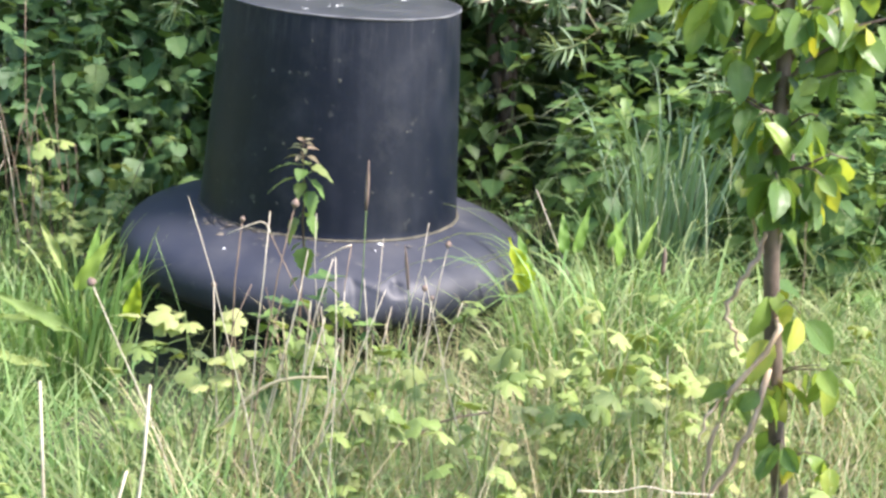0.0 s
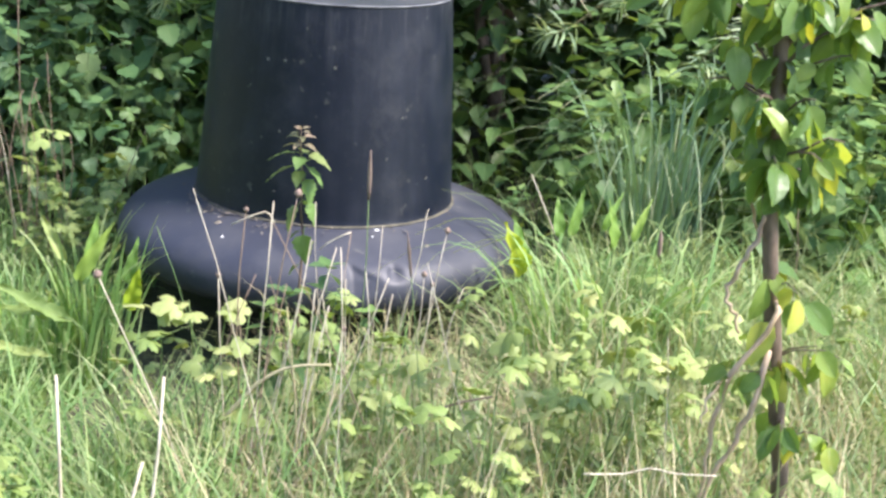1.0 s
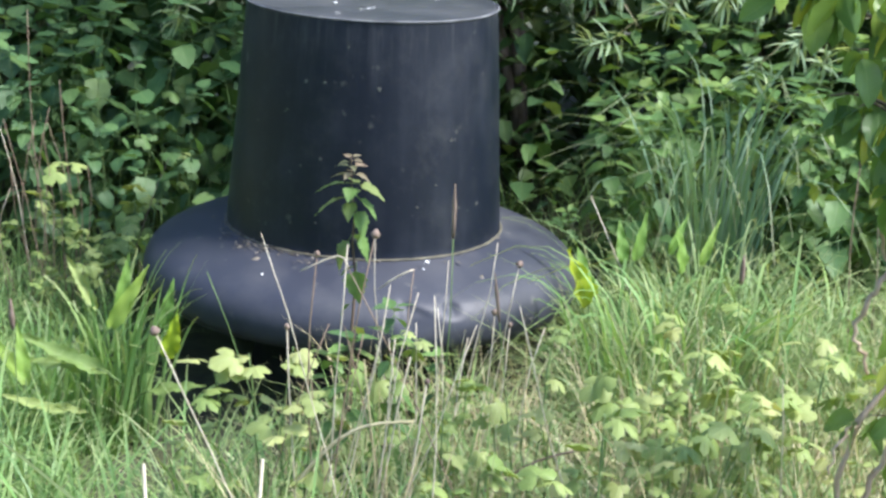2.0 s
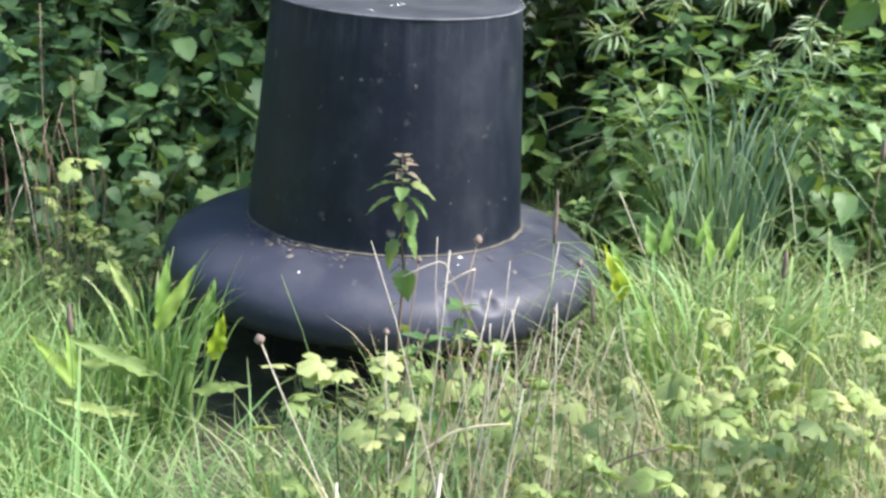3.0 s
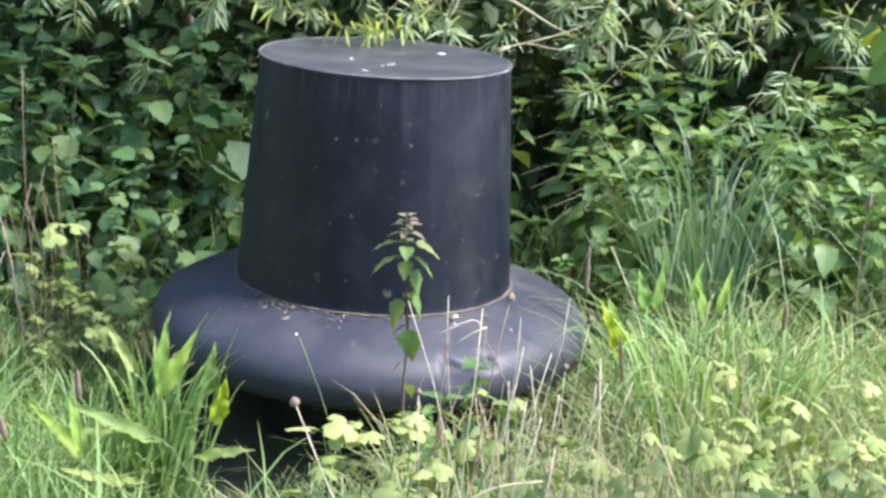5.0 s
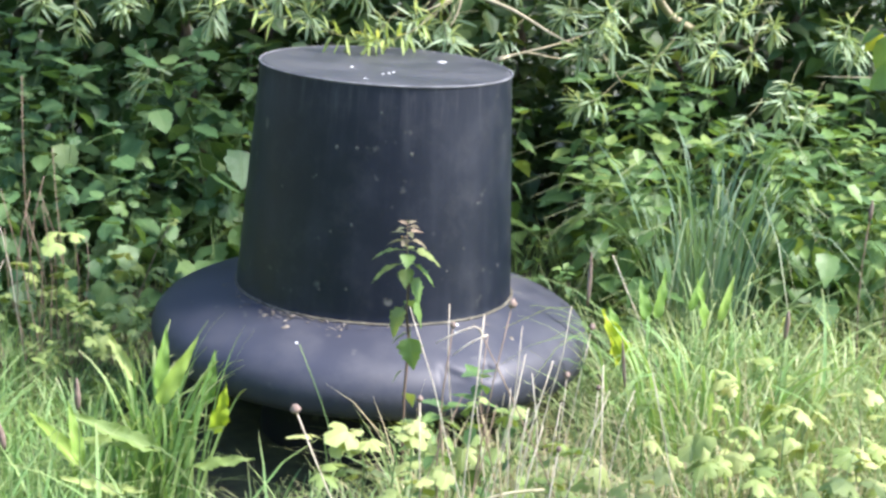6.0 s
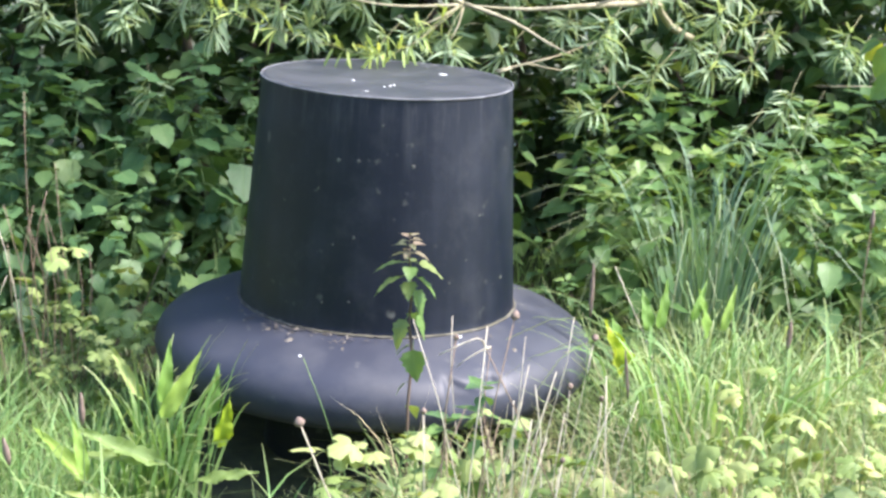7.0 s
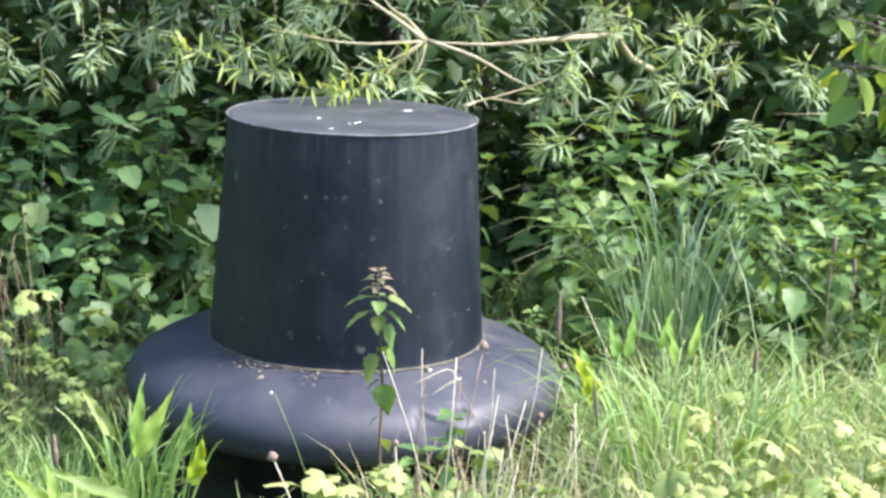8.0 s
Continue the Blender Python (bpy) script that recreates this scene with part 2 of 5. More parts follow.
def thing(name, m, label, category, group="", kind=""):
    ob = new(name)
    ob.empty_display_size = 0.05
    ob.matrix_basis = m
    return tagged(ob, label, category, group, kind)


def tube(pts, radii, n=6):
    """Verts and faces of a tapered, bent rod."""
    pts = [Vector(p) for p in pts]
    v, f, uv = [], [], []
    side = Vector((1, 0, 0))
    for i, p in enumerate(pts):
        d = (pts[min(i + 1, len(pts) - 1)] - pts[max(i - 1, 0)]).normalized()
        side = (side - d * side.dot(d))
        side = side.normalized() if side.length > 1e-4 else d.orthogonal().normalized()
        up = d.cross(side)
        for k in range(n):
            a = 2 * math.pi * k / n
            v.append(p + (side * math.cos(a) + up * math.sin(a)) * radii[i])
            uv.append((k / n, i / (len(pts) - 1)))
    for i in range(len(pts) - 1):
        for k in range(n):
            a, b = i * n + k, i * n + (k + 1) % n
            f.append((a, b, b + n, a + n))
    f.append(tuple(range(n))[::-1])
    f.append(tuple(range(len(v) - n, len(v))))
    return v, f, uv


def joined(pieces):
    v, f, uv = [], [], []
    for a, b, c in pieces:
        k = len(v)
        v += list(a)
        uv += list(c)
        f += [tuple(i + k for i in q) for q in b]
    return v, f, uv


def moved(piece, m):
    return [m @ Vector(p) for p in piece[0]], piece[1], piece[2]


def bend(a, b, sag, n=6, rng=random, wobble=0.0):
    """Points from a to b with a sideways bow."""
    a, b, sag = Vector(a), Vector(b), Vector(sag)
    out = []
    for i in range(n + 1):
        s = i / n
        p = a.lerp(b, s) + sag * (4 * s * (1 - s))
        if 0 < i < n and wobble:
            p += Vector((rng.uniform(-1, 1), rng.uniform(-1, 1), rng.uniform(-1, 1))) * wobble
        out.append(p)
    return out


def leaf_shape(kind, length, width, rows=7, fold=0.25, droop=0.25, curl=0.0, teeth=0.0, wave=0.0, petiole=0.2, seed=0):
    """A leaf along +y from the origin, its upper side to +z, with its stalk behind it."""
    rng = random.Random(seed)
    v, f, uv = [], [], []
    cols = (-1, -0.55, 0, 0.55, 1)
    for i in range(rows + 1):
        s = i / rows
        if kind == "ovate":
            w = math.sin(math.pi * s ** 0.86) ** 0.7
        elif kind == "nettle":
            w = math.sin(math.pi * s ** 0.56) ** 0.9 * (1 - 0.12 * s)
        elif kind == "heart":
            w = math.sin(math.pi * s ** 0.62) ** 0.72
        elif kind == "dock":
            w = min(1, (s / 0.2) ** 0.7) * (1 - s ** 3) ** 0.9
        else:
            w = math.sin(math.pi * min(1, s * 0.96 + 0.04)) ** 0.6
        if i in (0, rows):
            w = 0.04
        for c in cols:
            tooth = teeth * (1 if i % 2 else -1) if abs(c) == 1 and 0 < i < rows else 0
            x = c * width / 2 * w * (1 + tooth)
            back = -0.05 * length * abs(c) if kind == "heart" and i == 1 else 0
            y = length * s + back
            z = abs(x) * fold * 2 - droop * length * s * s + curl * length * s ** 3
            z += wave * width * math.sin(s * 17 + c * 2 + seed) * abs(c) * rng.uniform(0.6, 1.2)
            v.append((x, y, z))
            uv.append((0.5 + c / 2, s))
    for i in range(rows):
        for k in range(4):
            a = i * 5 + k
            f.append((a, a + 1, a + 6, a + 5))
    if petiole:
        r = min(0.0022, max(0.0009, length * 0.014))
        p = tube([(0, -petiole * length, -0.08 * length * petiole), (0, -petiole * length * 0.4, 0.02 * length), (0, 0.01 * length, 0)], [r, r, r * 0.8], 4)
        v, f, uv = joined([(v, f, uv), (p[0], p[1], [(0.5, 0.3)] * len(p[0]))])
        v = [Vector(q) + Vector((0, petiole * length, 0)) for q in v]
    return v, f, uv


def lobed_shape(size, lobes=5, seed=0, petiole=0.5, depth=0.34, cup=0.2):
    """A palmate leaf with blunt, toothed lobes along +y, its stalk behind it."""
    rng = random.Random(seed)
    n = lobes * 6
    v, uv = [(0, 0, 0)], [(0.5, 0.05)]
    skew = rng.uniform(-0.12, 0.12)
    for ring in (0.5, 1.0):
        for i in range(n + 1):
            s = i / n
            a = -2.5 + 5.0 * s
            k = abs(math.sin(lobes * math.pi * s))
            lob = k ** 0.6
            big = 0.66 + 0.34 * math.cos(a * 0.7 + skew)
            tooth = (0.05 if i % 2 else -0.03) + rng.uniform(-0.04, 0.04) if ring == 1.0 else 0.0
            r = size * big * (1 - depth * (1 - lob) * ring + tooth)  * ring
            z = -cup * r * r / size - 0.10 * size * (1 - k) * ring + 0.05 * size * ring * rng.uniform(-1, 1)
            v.append((r * math.sin(a), r * math.cos(a), z))
            uv.append((0.5 + 0.5 * math.sin(a) * ring, 0.5 + 0.5 * r * math.cos(a) / size))
    f = [(0, i + 1, i + 2) for i in range(n)]
    f += [(i + 1, i + n + 2, i + n + 3, i + 2) for i in range(n)]
    p = tube([(0, -petiole * size, -0.2 * size), (0, -petiole * size * 0.4, 0), (0, 0.02 * size, 0)], [size * 0.02] * 3, 4)
    v, f, uv = joined([(v, f, uv), (p[0], p[1], [(0.5, 0.3)] * len(p[0]))])
    return [Vector(q) + Vector((0, petiole * size, 0)) for q in v], f, uv


def leaf_pose(p, azimuth, pitch, roll=0.0, scale=1.0):
    """A leaf at p that points to the azimuth (degrees), raised by pitch."""
    return Matrix.Translation(p) @ Euler((radians(pitch), radians(roll), radians(azimuth - 90))).to_matrix().to_4x4() @ Matrix.Scale(scale, 4)


def blade_field(n, place, height, width, lean, seed, segs=5):
    """Many grass blades in one mesh: place(rng) gives a foot or None."""
    rng = random.Random(seed)
    V, F, U = [], [], []
    s = np.linspace(0, 1, segs + 1)
    taper = np.clip((1 - s) ** 0.55, 0.06, 1) * np.clip(0.55 + s * 2.5, 0, 1)
    done = tries = 0
    while done < n and tries < n * 6:
        tries += 1
        spot = place(rng)
        if spot is None:
            continue
        x, y, z, hs = spot
        h = rng.uniform(*height) * hs
        w = rng.uniform(*width) / 2
        az = rng.uniform(0, 2 * math.pi)
        tilt = abs(rng.gauss(0, lean))
        over = rng.uniform(0.1, 0.9) * lean * 1.6
        d = np.array((math.cos(az), math.sin(az)))
        face = az + math.pi / 2 + rng.uniform(-0.9, 0.9)
        side = np.array((math.cos(face), math.sin(face)))
        run = h * (math.sin(min(tilt, 1.1)) * s + over * s ** 2.4)
        up = h * (math.cos(min(tilt, 1.1)) * s - 0.55 * over * s ** 3.2)
        mid = np.stack([x + d[0] * run, y + d[1] * run, z - 0.02 + up], 1)
        off = np.stack([side[0] * w * taper, side[1] * w * taper, 0 * s], 1)
        k = len(V) * 2 * (segs + 1)
        V.append(np.stack([mid - off, mid + off], 1).reshape(-1, 3))
        U.append(np.stack([np.stack([0 * s, s], 1), np.stack([0 * s + 1, s], 1)], 1).reshape(-1, 2))
        F += [(k + 2 * i, k + 2 * i + 1, k + 2 * i + 3, k + 2 * i + 2) for i in range(segs)]
        done += 1
    return np.concatenate(V), F, np.concatenate(U)


def field(name, material, label, *args, category="grass", kind="stuff", **kw):
    v, f, u = blade_field(*args, **kw)
    return tagged(new(name, mesh(name, v, f, material, u)), label, category, "", kind)


def lathe(prof, n=96):
    v, f, uv = [], [], []
    for j, (r, z) in enumerate(prof):
        for i in range(n):
            a = 2 * math.pi * i / n
            v.append((r * math.cos(a), r * math.sin(a), z))
            uv.append((i / n, j / len(prof)))
    for j in range(len(prof) - 1):
        for i in range(n):
            f.append((j * n + i, j * n + (i + 1) % n, (j + 1) * n + (i + 1) % n, (j + 1) * n + i))
    return v, f, uv


def smooth_profile(pts, n):
    """A rounded profile through the points (Catmull-Rom)."""
    out = []
    for i in range(len(pts) - 1):
        p = [np.array(pts[max(0, min(len(pts) - 1, k))]) for k in (i - 1, i, i + 1, i + 2)]
        for s in np.arange(n) / n:
            out.append(tuple(0.5 * (2 * p[1] + (p[2] - p[0]) * s + (2 * p[0] - 5 * p[1] + 4 * p[2] - p[3]) * s ** 2 + (3 * p[1] - p[0] - 3 * p[2] + p[3]) * s ** 3)))
    return out + [tuple(pts[-1])]


def ground_height(x, y):
    near = math.exp(-((x / 9) ** 2 + (y / 9) ** 2))
    lump = noise.noise(Vector((x * 0.9, y * 0.9, 3))) * 0.035 + noise.noise(Vector((x * 3.1, y * 3.1, 8))) * 0.012
    calm = 1 - math.exp(-(x * x + y * y) / 0.5)
    return lump * near * calm


# ---------------------------------------------------------------- ground
fine = list(np.arange(-4, 4.01, 0.1))
coarse = [-900, -400, -180, -80, -40, -20, -12, -8, -6, -5]
axis = coarse + fine + [-c for c in reversed(coarse)]
gv = [(x, y, ground_height(x, y)) for y in axis for x in axis]
N = len(axis)
gf = [(j * N + i, j * N + i + 1, (j + 1) * N + i + 1, (j + 1) * N + i) for j in range(N - 1) for i in range(N - 1)]
tagged(new("ground", mesh("ground", gv, gf, SOIL)), "dark soil with matted dead grass and moss", "ground", "", "structure")


# ---------------------------------------------------------------- the hat
CROWN_R, CROWN_Z, TOP_R, TOP_Z = 0.316, 0.350, 0.280, 0.859


def ease(s):
    s = min(1, max(0, s))
    return s * s * (3 - 2 * s)


def giant_hat():
    hat = thing("giant_hat", pose(0, 0, 0), "giant weathered black plastic hat with a rounded brim, in tall grass", "sculpture")
    prof = [(CROWN_R + 0.003, CROWN_Z - 0.006)] + [(CROWN_R + (TOP_R - CROWN_R) * s, CROWN_Z + (TOP_Z - 0.004 - CROWN_Z) * s) for s in np.linspace(0, 1, 28)]
    v, f, uv = lathe(prof, 128)
    v = [Vector(p) * (1 + 0.0035 * noise.noise(Vector((p[0] * 3, p[1] * 3, p[2] * 2)))) if p[2] < TOP_Z - 0.01 and p[2] > CROWN_Z + 0.01 else Vector(p) for p in v]
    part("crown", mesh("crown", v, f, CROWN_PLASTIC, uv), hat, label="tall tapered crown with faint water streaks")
    top = [(TOP_R - 0.001, TOP_Z - 0.004), (TOP_R - 0.004, TOP_Z - 0.001)] + [(r, TOP_Z - 0.001 - 0.004 * (1 - (r / TOP_R) ** 2)) for r in (0.27, 0.24, 0.2, 0.15, 0.1, 0.05, 0.004)]
    v, f, uv = lathe(top, 128)
    f.append(tuple(range(len(v) - 128, len(v))))
    part("crown_top", mesh("crown_top", v, f, TOP_PLASTIC, uv), hat, label="flat dusty top, its grey partly painted sky light")
    # worn edge ring; the rim's highlight is painted into its pale colour too
    ring = [(TOP_R + 0.0015 + 0.0022 * math.cos(a), TOP_Z - 0.003 + 0.0024 * math.sin(a)) for a in np.linspace(0, 2 * math.pi, 9)]
    v, f, uv = lathe(ring, 160)
    part("rim", mesh("rim", v, f, SCUFF_GLINT, uv), hat, label="scuffed top edge, paled for its highlight")
    outline = [(0.30, 0.350), (0.33, 0.347), (0.37, 0.339), (0.41, 0.328), (0.445, 0.315), (0.474, 0.299), (0.493, 0.279), (0.503, 0.257), (0.5045, 0.236), (0.498, 0.214), (0.482, 0.198), (0.45, 0.189), (0.36, 0.186), (0.26, 0.186)]
    v, f, uv = lathe(smooth_profile(outline, 6), 360)
    out = []
    for p in v:
        p = Vector(p)
        a = math.degrees(math.atan2(p.y, p.x))
        r = math.hypot(p.x, p.y)
        q = 1 + 0.004 * noise.noise(p * 4)
        # the crease pressed into the front of the rim: a pocket with a steep end and a lip above it
        if r > 0.38:
            d = a + 75.0
            lip = 0.322 - 0.0034 * max(0, d)
            q -= 0.036 * ease(d / 2.2) * max(0, 1 - d / 11) * ease((lip - p.z) / 0.020) * ease((p.z - 0.222) / 0.05)
            d = a + 61.0
            q -= 0.035 * math.exp(-(d / 1.6) ** 2) * max(0, 1 - abs(p.z - 0.292) / 0.022)
        out.append(Vector((p.x * q, p.y * q, p.z)))
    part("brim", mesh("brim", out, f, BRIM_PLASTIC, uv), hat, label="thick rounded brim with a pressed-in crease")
    # hidden foot, added to fill the dark gap under the brim
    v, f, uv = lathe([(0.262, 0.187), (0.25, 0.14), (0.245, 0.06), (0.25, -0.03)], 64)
    part("base", mesh("base", v, f, UNDER_SHADE, uv), hat, label="hidden foot under the brim, coloured dark as shade")
    ring = [(CROWN_R + 0.002 + 0.0028 * math.cos(a), CROWN_Z + 0.0005 + 0.003 * math.sin(a)) for a in np.linspace(0, 2 * math.pi, 7)]
    v, f, uv = lathe(ring, 200)
    v = [Vector((p[0] * (1 + 0.006 * noise.noise(Vector(p) * 30)), p[1] * (1 + 0.006 * noise.noise(Vector(p) * 30)), p[2])) for p in v]
    part("seam", mesh("seam", v, f, SEAM, uv), hat, label="dirty mossy joint between crown and brim")
    rng = random.Random(4)
    for x, y, sx, sy in ((0.133, 0.105, 0.016, 0.010), (-0.078, -0.045, 0.005, 0.004), (-0.053, -0.20, 0.016, 0.005), (0.002, -0.105, 0.004, 0.004), (-0.012, -0.12, 0.003, 0.003), (0.012, -0.09, 0.004, 0.003)):
        n = 10
        v = [(0, 0, 0.0022)] + [(sx * rng.uniform(0.6, 1.2) * math.cos(2 * math.pi * i / n), sy * rng.uniform(0.6, 1.2) * math.sin(2 * math.pi * i / n), 0) for i in range(n)]
        f = [(0, i + 1, (i + 1) % n + 1) for i in range(n)]
        part("dropping", mesh("dropping", v, f, DROPPING), hat, pose(x, y, TOP_Z - 0.0042 + 0.0002, 0, 0, rng.uniform(-20, 20)), "white bird dropping")
    # pale lichen spots on the crown, by angle and height
    for a, z, size in ((-111.2, 0.720, 0.0050), (-102.7, 0.722, 0.0040), (-79.9, 0.716, 0.0050), (-102.9, 0.560, 0.0040), (-111.4, 0.540, 0.0030), (-103.4, 0.421, 0.0030),
                       (-114.3, 0.413, 0.0030), (-31.6, 0.450, 0.0040), (-119.6, 0.655, 0.0030), (-136.7, 0.615, 0.0030), (-93.5, 0.799, 0.0030), (-47.1, 0.602, 0.0030),
                       (-54.6, 0.508, 0.0030), (-62.7, 0.463, 0.0030)):
        n = 9
        v = [(0, 0, 0.0012)] + [(size * rng.uniform(0.6, 1.2) * math.cos(2 * math.pi * i / n), size * rng.uniform(0.6, 1.2) * math.sin(2 * math.pi * i / n), -0.0004) for i in range(n)]
        f = [(0, i + 1, (i + 1) % n + 1) for i in range(n)]
        r = CROWN_R + (TOP_R - CROWN_R) * (z - CROWN_Z) / (TOP_Z - CROWN_Z) + 0.0008
        part("lichen_spot", mesh("lichen_spot", v, f, LICHEN), hat, pose(r * math.cos(radians(a)), r * math.sin(radians(a)), z, 0, 0, a) @ pose(0, 0, 0, 0, 90, 0), "small pale lichen spot")
    return hat


giant_hat()

# bits that have dropped on the brim
rng = random.Random(15)
for x, y, z, sx, sy, m in ((0.169, -0.286, 0.3463, 0.006, 0.004, DROPPING), (-0.170, -0.385, 0.3235, 0.004, 0.003, DROPPING), (0.165, -0.323, 0.3404, 0.003, 0.002, DROPPING), (0.289, -0.300, 0.3256, 0.007, 0.006, LITTER),
                           (-0.083, -0.370, 0.3361, 0.004, 0.003, LITTER), (-0.193, -0.323, 0.3371, 0.012, 0.004, LITTER), (-0.240, -0.264, 0.3415, 0.009, 0.004, LITTER), (-0.271, -0.164, 0.3480, 0.008, 0.004, LITTER)):
    n = 9
    v = [(0, 0, 0.005 if m is LITTER else 0.003)] + [(sx * rng.uniform(0.6, 1.2) * math.cos(2 * math.pi * i / n), sy * rng.uniform(0.6, 1.2) * math.sin(2 * math.pi * i / n), -0.002) for i in range(n)]
    f = [(0, i + 1, (i + 1) % n + 1) for i in range(n)]
    bit = new("fallen_bit", mesh("fallen_bit", v, f, m))
    bit.matrix_basis = pose(x, y, z + 0.002, 0, 0, rng.uniform(-30, 30)) @ pose(0, 0, 0, 14 if y < -0.2 else 0, 0, 0)
    tagged(bit, "dry curled leaf scrap lying on the hat's brim" if m is LITTER else "white bird dropping on the hat's brim", "debris", "bits on the brim")

# dry crumbs that lie along the joint
rng = random.Random(11)
bits = []
for i in range(130):
    a = radians(rng.choice((rng.gauss(-128, 12), rng.gauss(-112, 14), rng.gauss(-140, 10), rng.uniform(-175, -15))))
    r = CROWN_R + 0.006 + abs(rng.gauss(0, 0.018))
    s = rng.uniform(0.003, 0.010)
    piece = leaf_shape("narrow", s * 2, s * rng.uniform(0.3, 0.8), 3, 0.2, 0.2, 0.2, petiole=0, seed=i)
    bits.append(moved(piece, Matrix.Translation((r * math.cos(a), r * math.sin(a), 0.3525 - 0.22 * max(0, r - 0.325))) @ Euler((rng.uniform(-0.2, 0.2), rng.uniform(-0.2, 0.2), rng.uniform(0, 6.3))).to_matrix().to_4x4()))
v, f, uv = joined(bits)
tagged(new("dry_debris", mesh("dry_debris", v, f, LITTER, uv)), "dry leaf crumbs lying along the hat's joint", "debris", "", "stuff")


# ---------------------------------------------------------------- leafy plants
NETTLE_LEAVES = [mesh("nettle_leaf", *leaf_shape("nettle", 0.092, 0.062, 7, fd, dr, 0.0, 0.10, 0.02, 0.24, k)[:2], NETTLE, leaf_shape("nettle", 0.092, 0.062, 7, fd, dr, 0.0, 0.10, 0.02, 0.24, k)[2]) for k, (fd, dr) in enumerate(((0.08, 0.15), (0.05, 0.28), (0.14, 0.08)))]
HEART_LEAVES = [mesh("broad_leaf", *leaf_shape("heart", 0.098, 0.080, 9, fd, dr, 0.0, 0.085, 0.03, 0.35, k)[:2], HEART, leaf_shape("heart", 0.098, 0.080, 9, fd, dr, 0.0, 0.085, 0.03, 0.35, k)[2]) for k, (fd, dr) in enumerate(((0.04, 0.14), (0.09, 0.24), (0.02, 0.06)))]


def shaped(name, piece, material):
    return mesh(name, piece[0], piece[1], material, piece[2])


LOBED_LEAVES = [shaped("lobed_leaf", lobed_shape(0.028, lob, k, 0.7, dp, cp), LOBED) for k, (lob, dp, cp) in enumerate(((5, 0.42, 0.4), (3, 0.46, 0.5), (3, 0.38, 0.3), (5, 0.44, 0.6)))]
PALE_LEAVES = [shaped("lobed_leaf", lobed_shape(0.027, lob, k + 9, 0.8, dp, cp), PALE) for k, (lob, dp, cp) in enumerate(((5, 0.36, 0.3), (3, 0.44, 0.4), (3, 0.36, 0.2)))]
PLUM_LEAVES = [shaped("plum_leaf", leaf_shape("ovate", 0.066, 0.041, 9, fd, dr, 0.0, 0.03, 0.03, 0.2, k), PLUM) for k, (fd, dr) in enumerate(((0.12, 0.3), (0.2, 0.12), (0.06, 0.45), (0.25, 0.3)))]
HEART_LEAVES += [shaped("broad_leaf", lobed_shape(0.033, lob, k + 40, 0.5, dp, cp), HEART) for k, (lob, dp, cp) in enumerate(((3, 0.34, 0.35), (5, 0.30, 0.25), (3, 0.30, 0.5)))]
OPEN_DOCK = [shaped("dock_leaf", leaf_shape("dock", 0.10, w, 17, fd, dr, cu, 0.12, wv, 0, k + 15), DOCK) for k, (w, fd, dr, cu, wv) in enumerate(((0.021, 0.15, 0.2, 0.0, 0.22), (0.018, 0.35, 0.1, 0.15, 0.16), (0.022, 0.05, 0.3, 0.1, 0.25)))]
GLOW_DOCK = [shaped("dock_leaf", leaf_shape("nettle", 0.10, w, 15, fd, 0.2, 0.1, 0.08, 0.16, 0, k + 25), GLOW) for k, (w, fd) in enumerate(((0.038, 0.3), (0.044, 0.45)))]
UPRIGHT_DOCK = [shaped("dock_leaf", leaf_shape("nettle", 0.10, w, 15, fd, dr, 0.1, 0.06, 0.14, 0, k + 35), FRESH) for k, (w, fd, dr) in enumerate(((0.023, 0.22, 0.3), (0.027, 0.16, 0.2), (0.019, 0.3, 0.45), (0.029, 0.18, 0.35)))]
TOP_LEAVES = [shaped("top_leaf", leaf_shape("nettle", 0.056, 0.036, 9, 0.15, 0.3, 0.0, 0.13, 0.03, 0.25, k), REDDISH) for k in range(2)]
HERO_LEAVES = [shaped("hero_leaf", leaf_shape("nettle", 0.060, 0.050, 11, fd, dr, 0.0, 0.13, 0.03, 0.3, k), HERO) for k, (fd, dr) in enumerate(((0.06, 0.35), (0.04, 0.5), (0.1, 0.2)))]


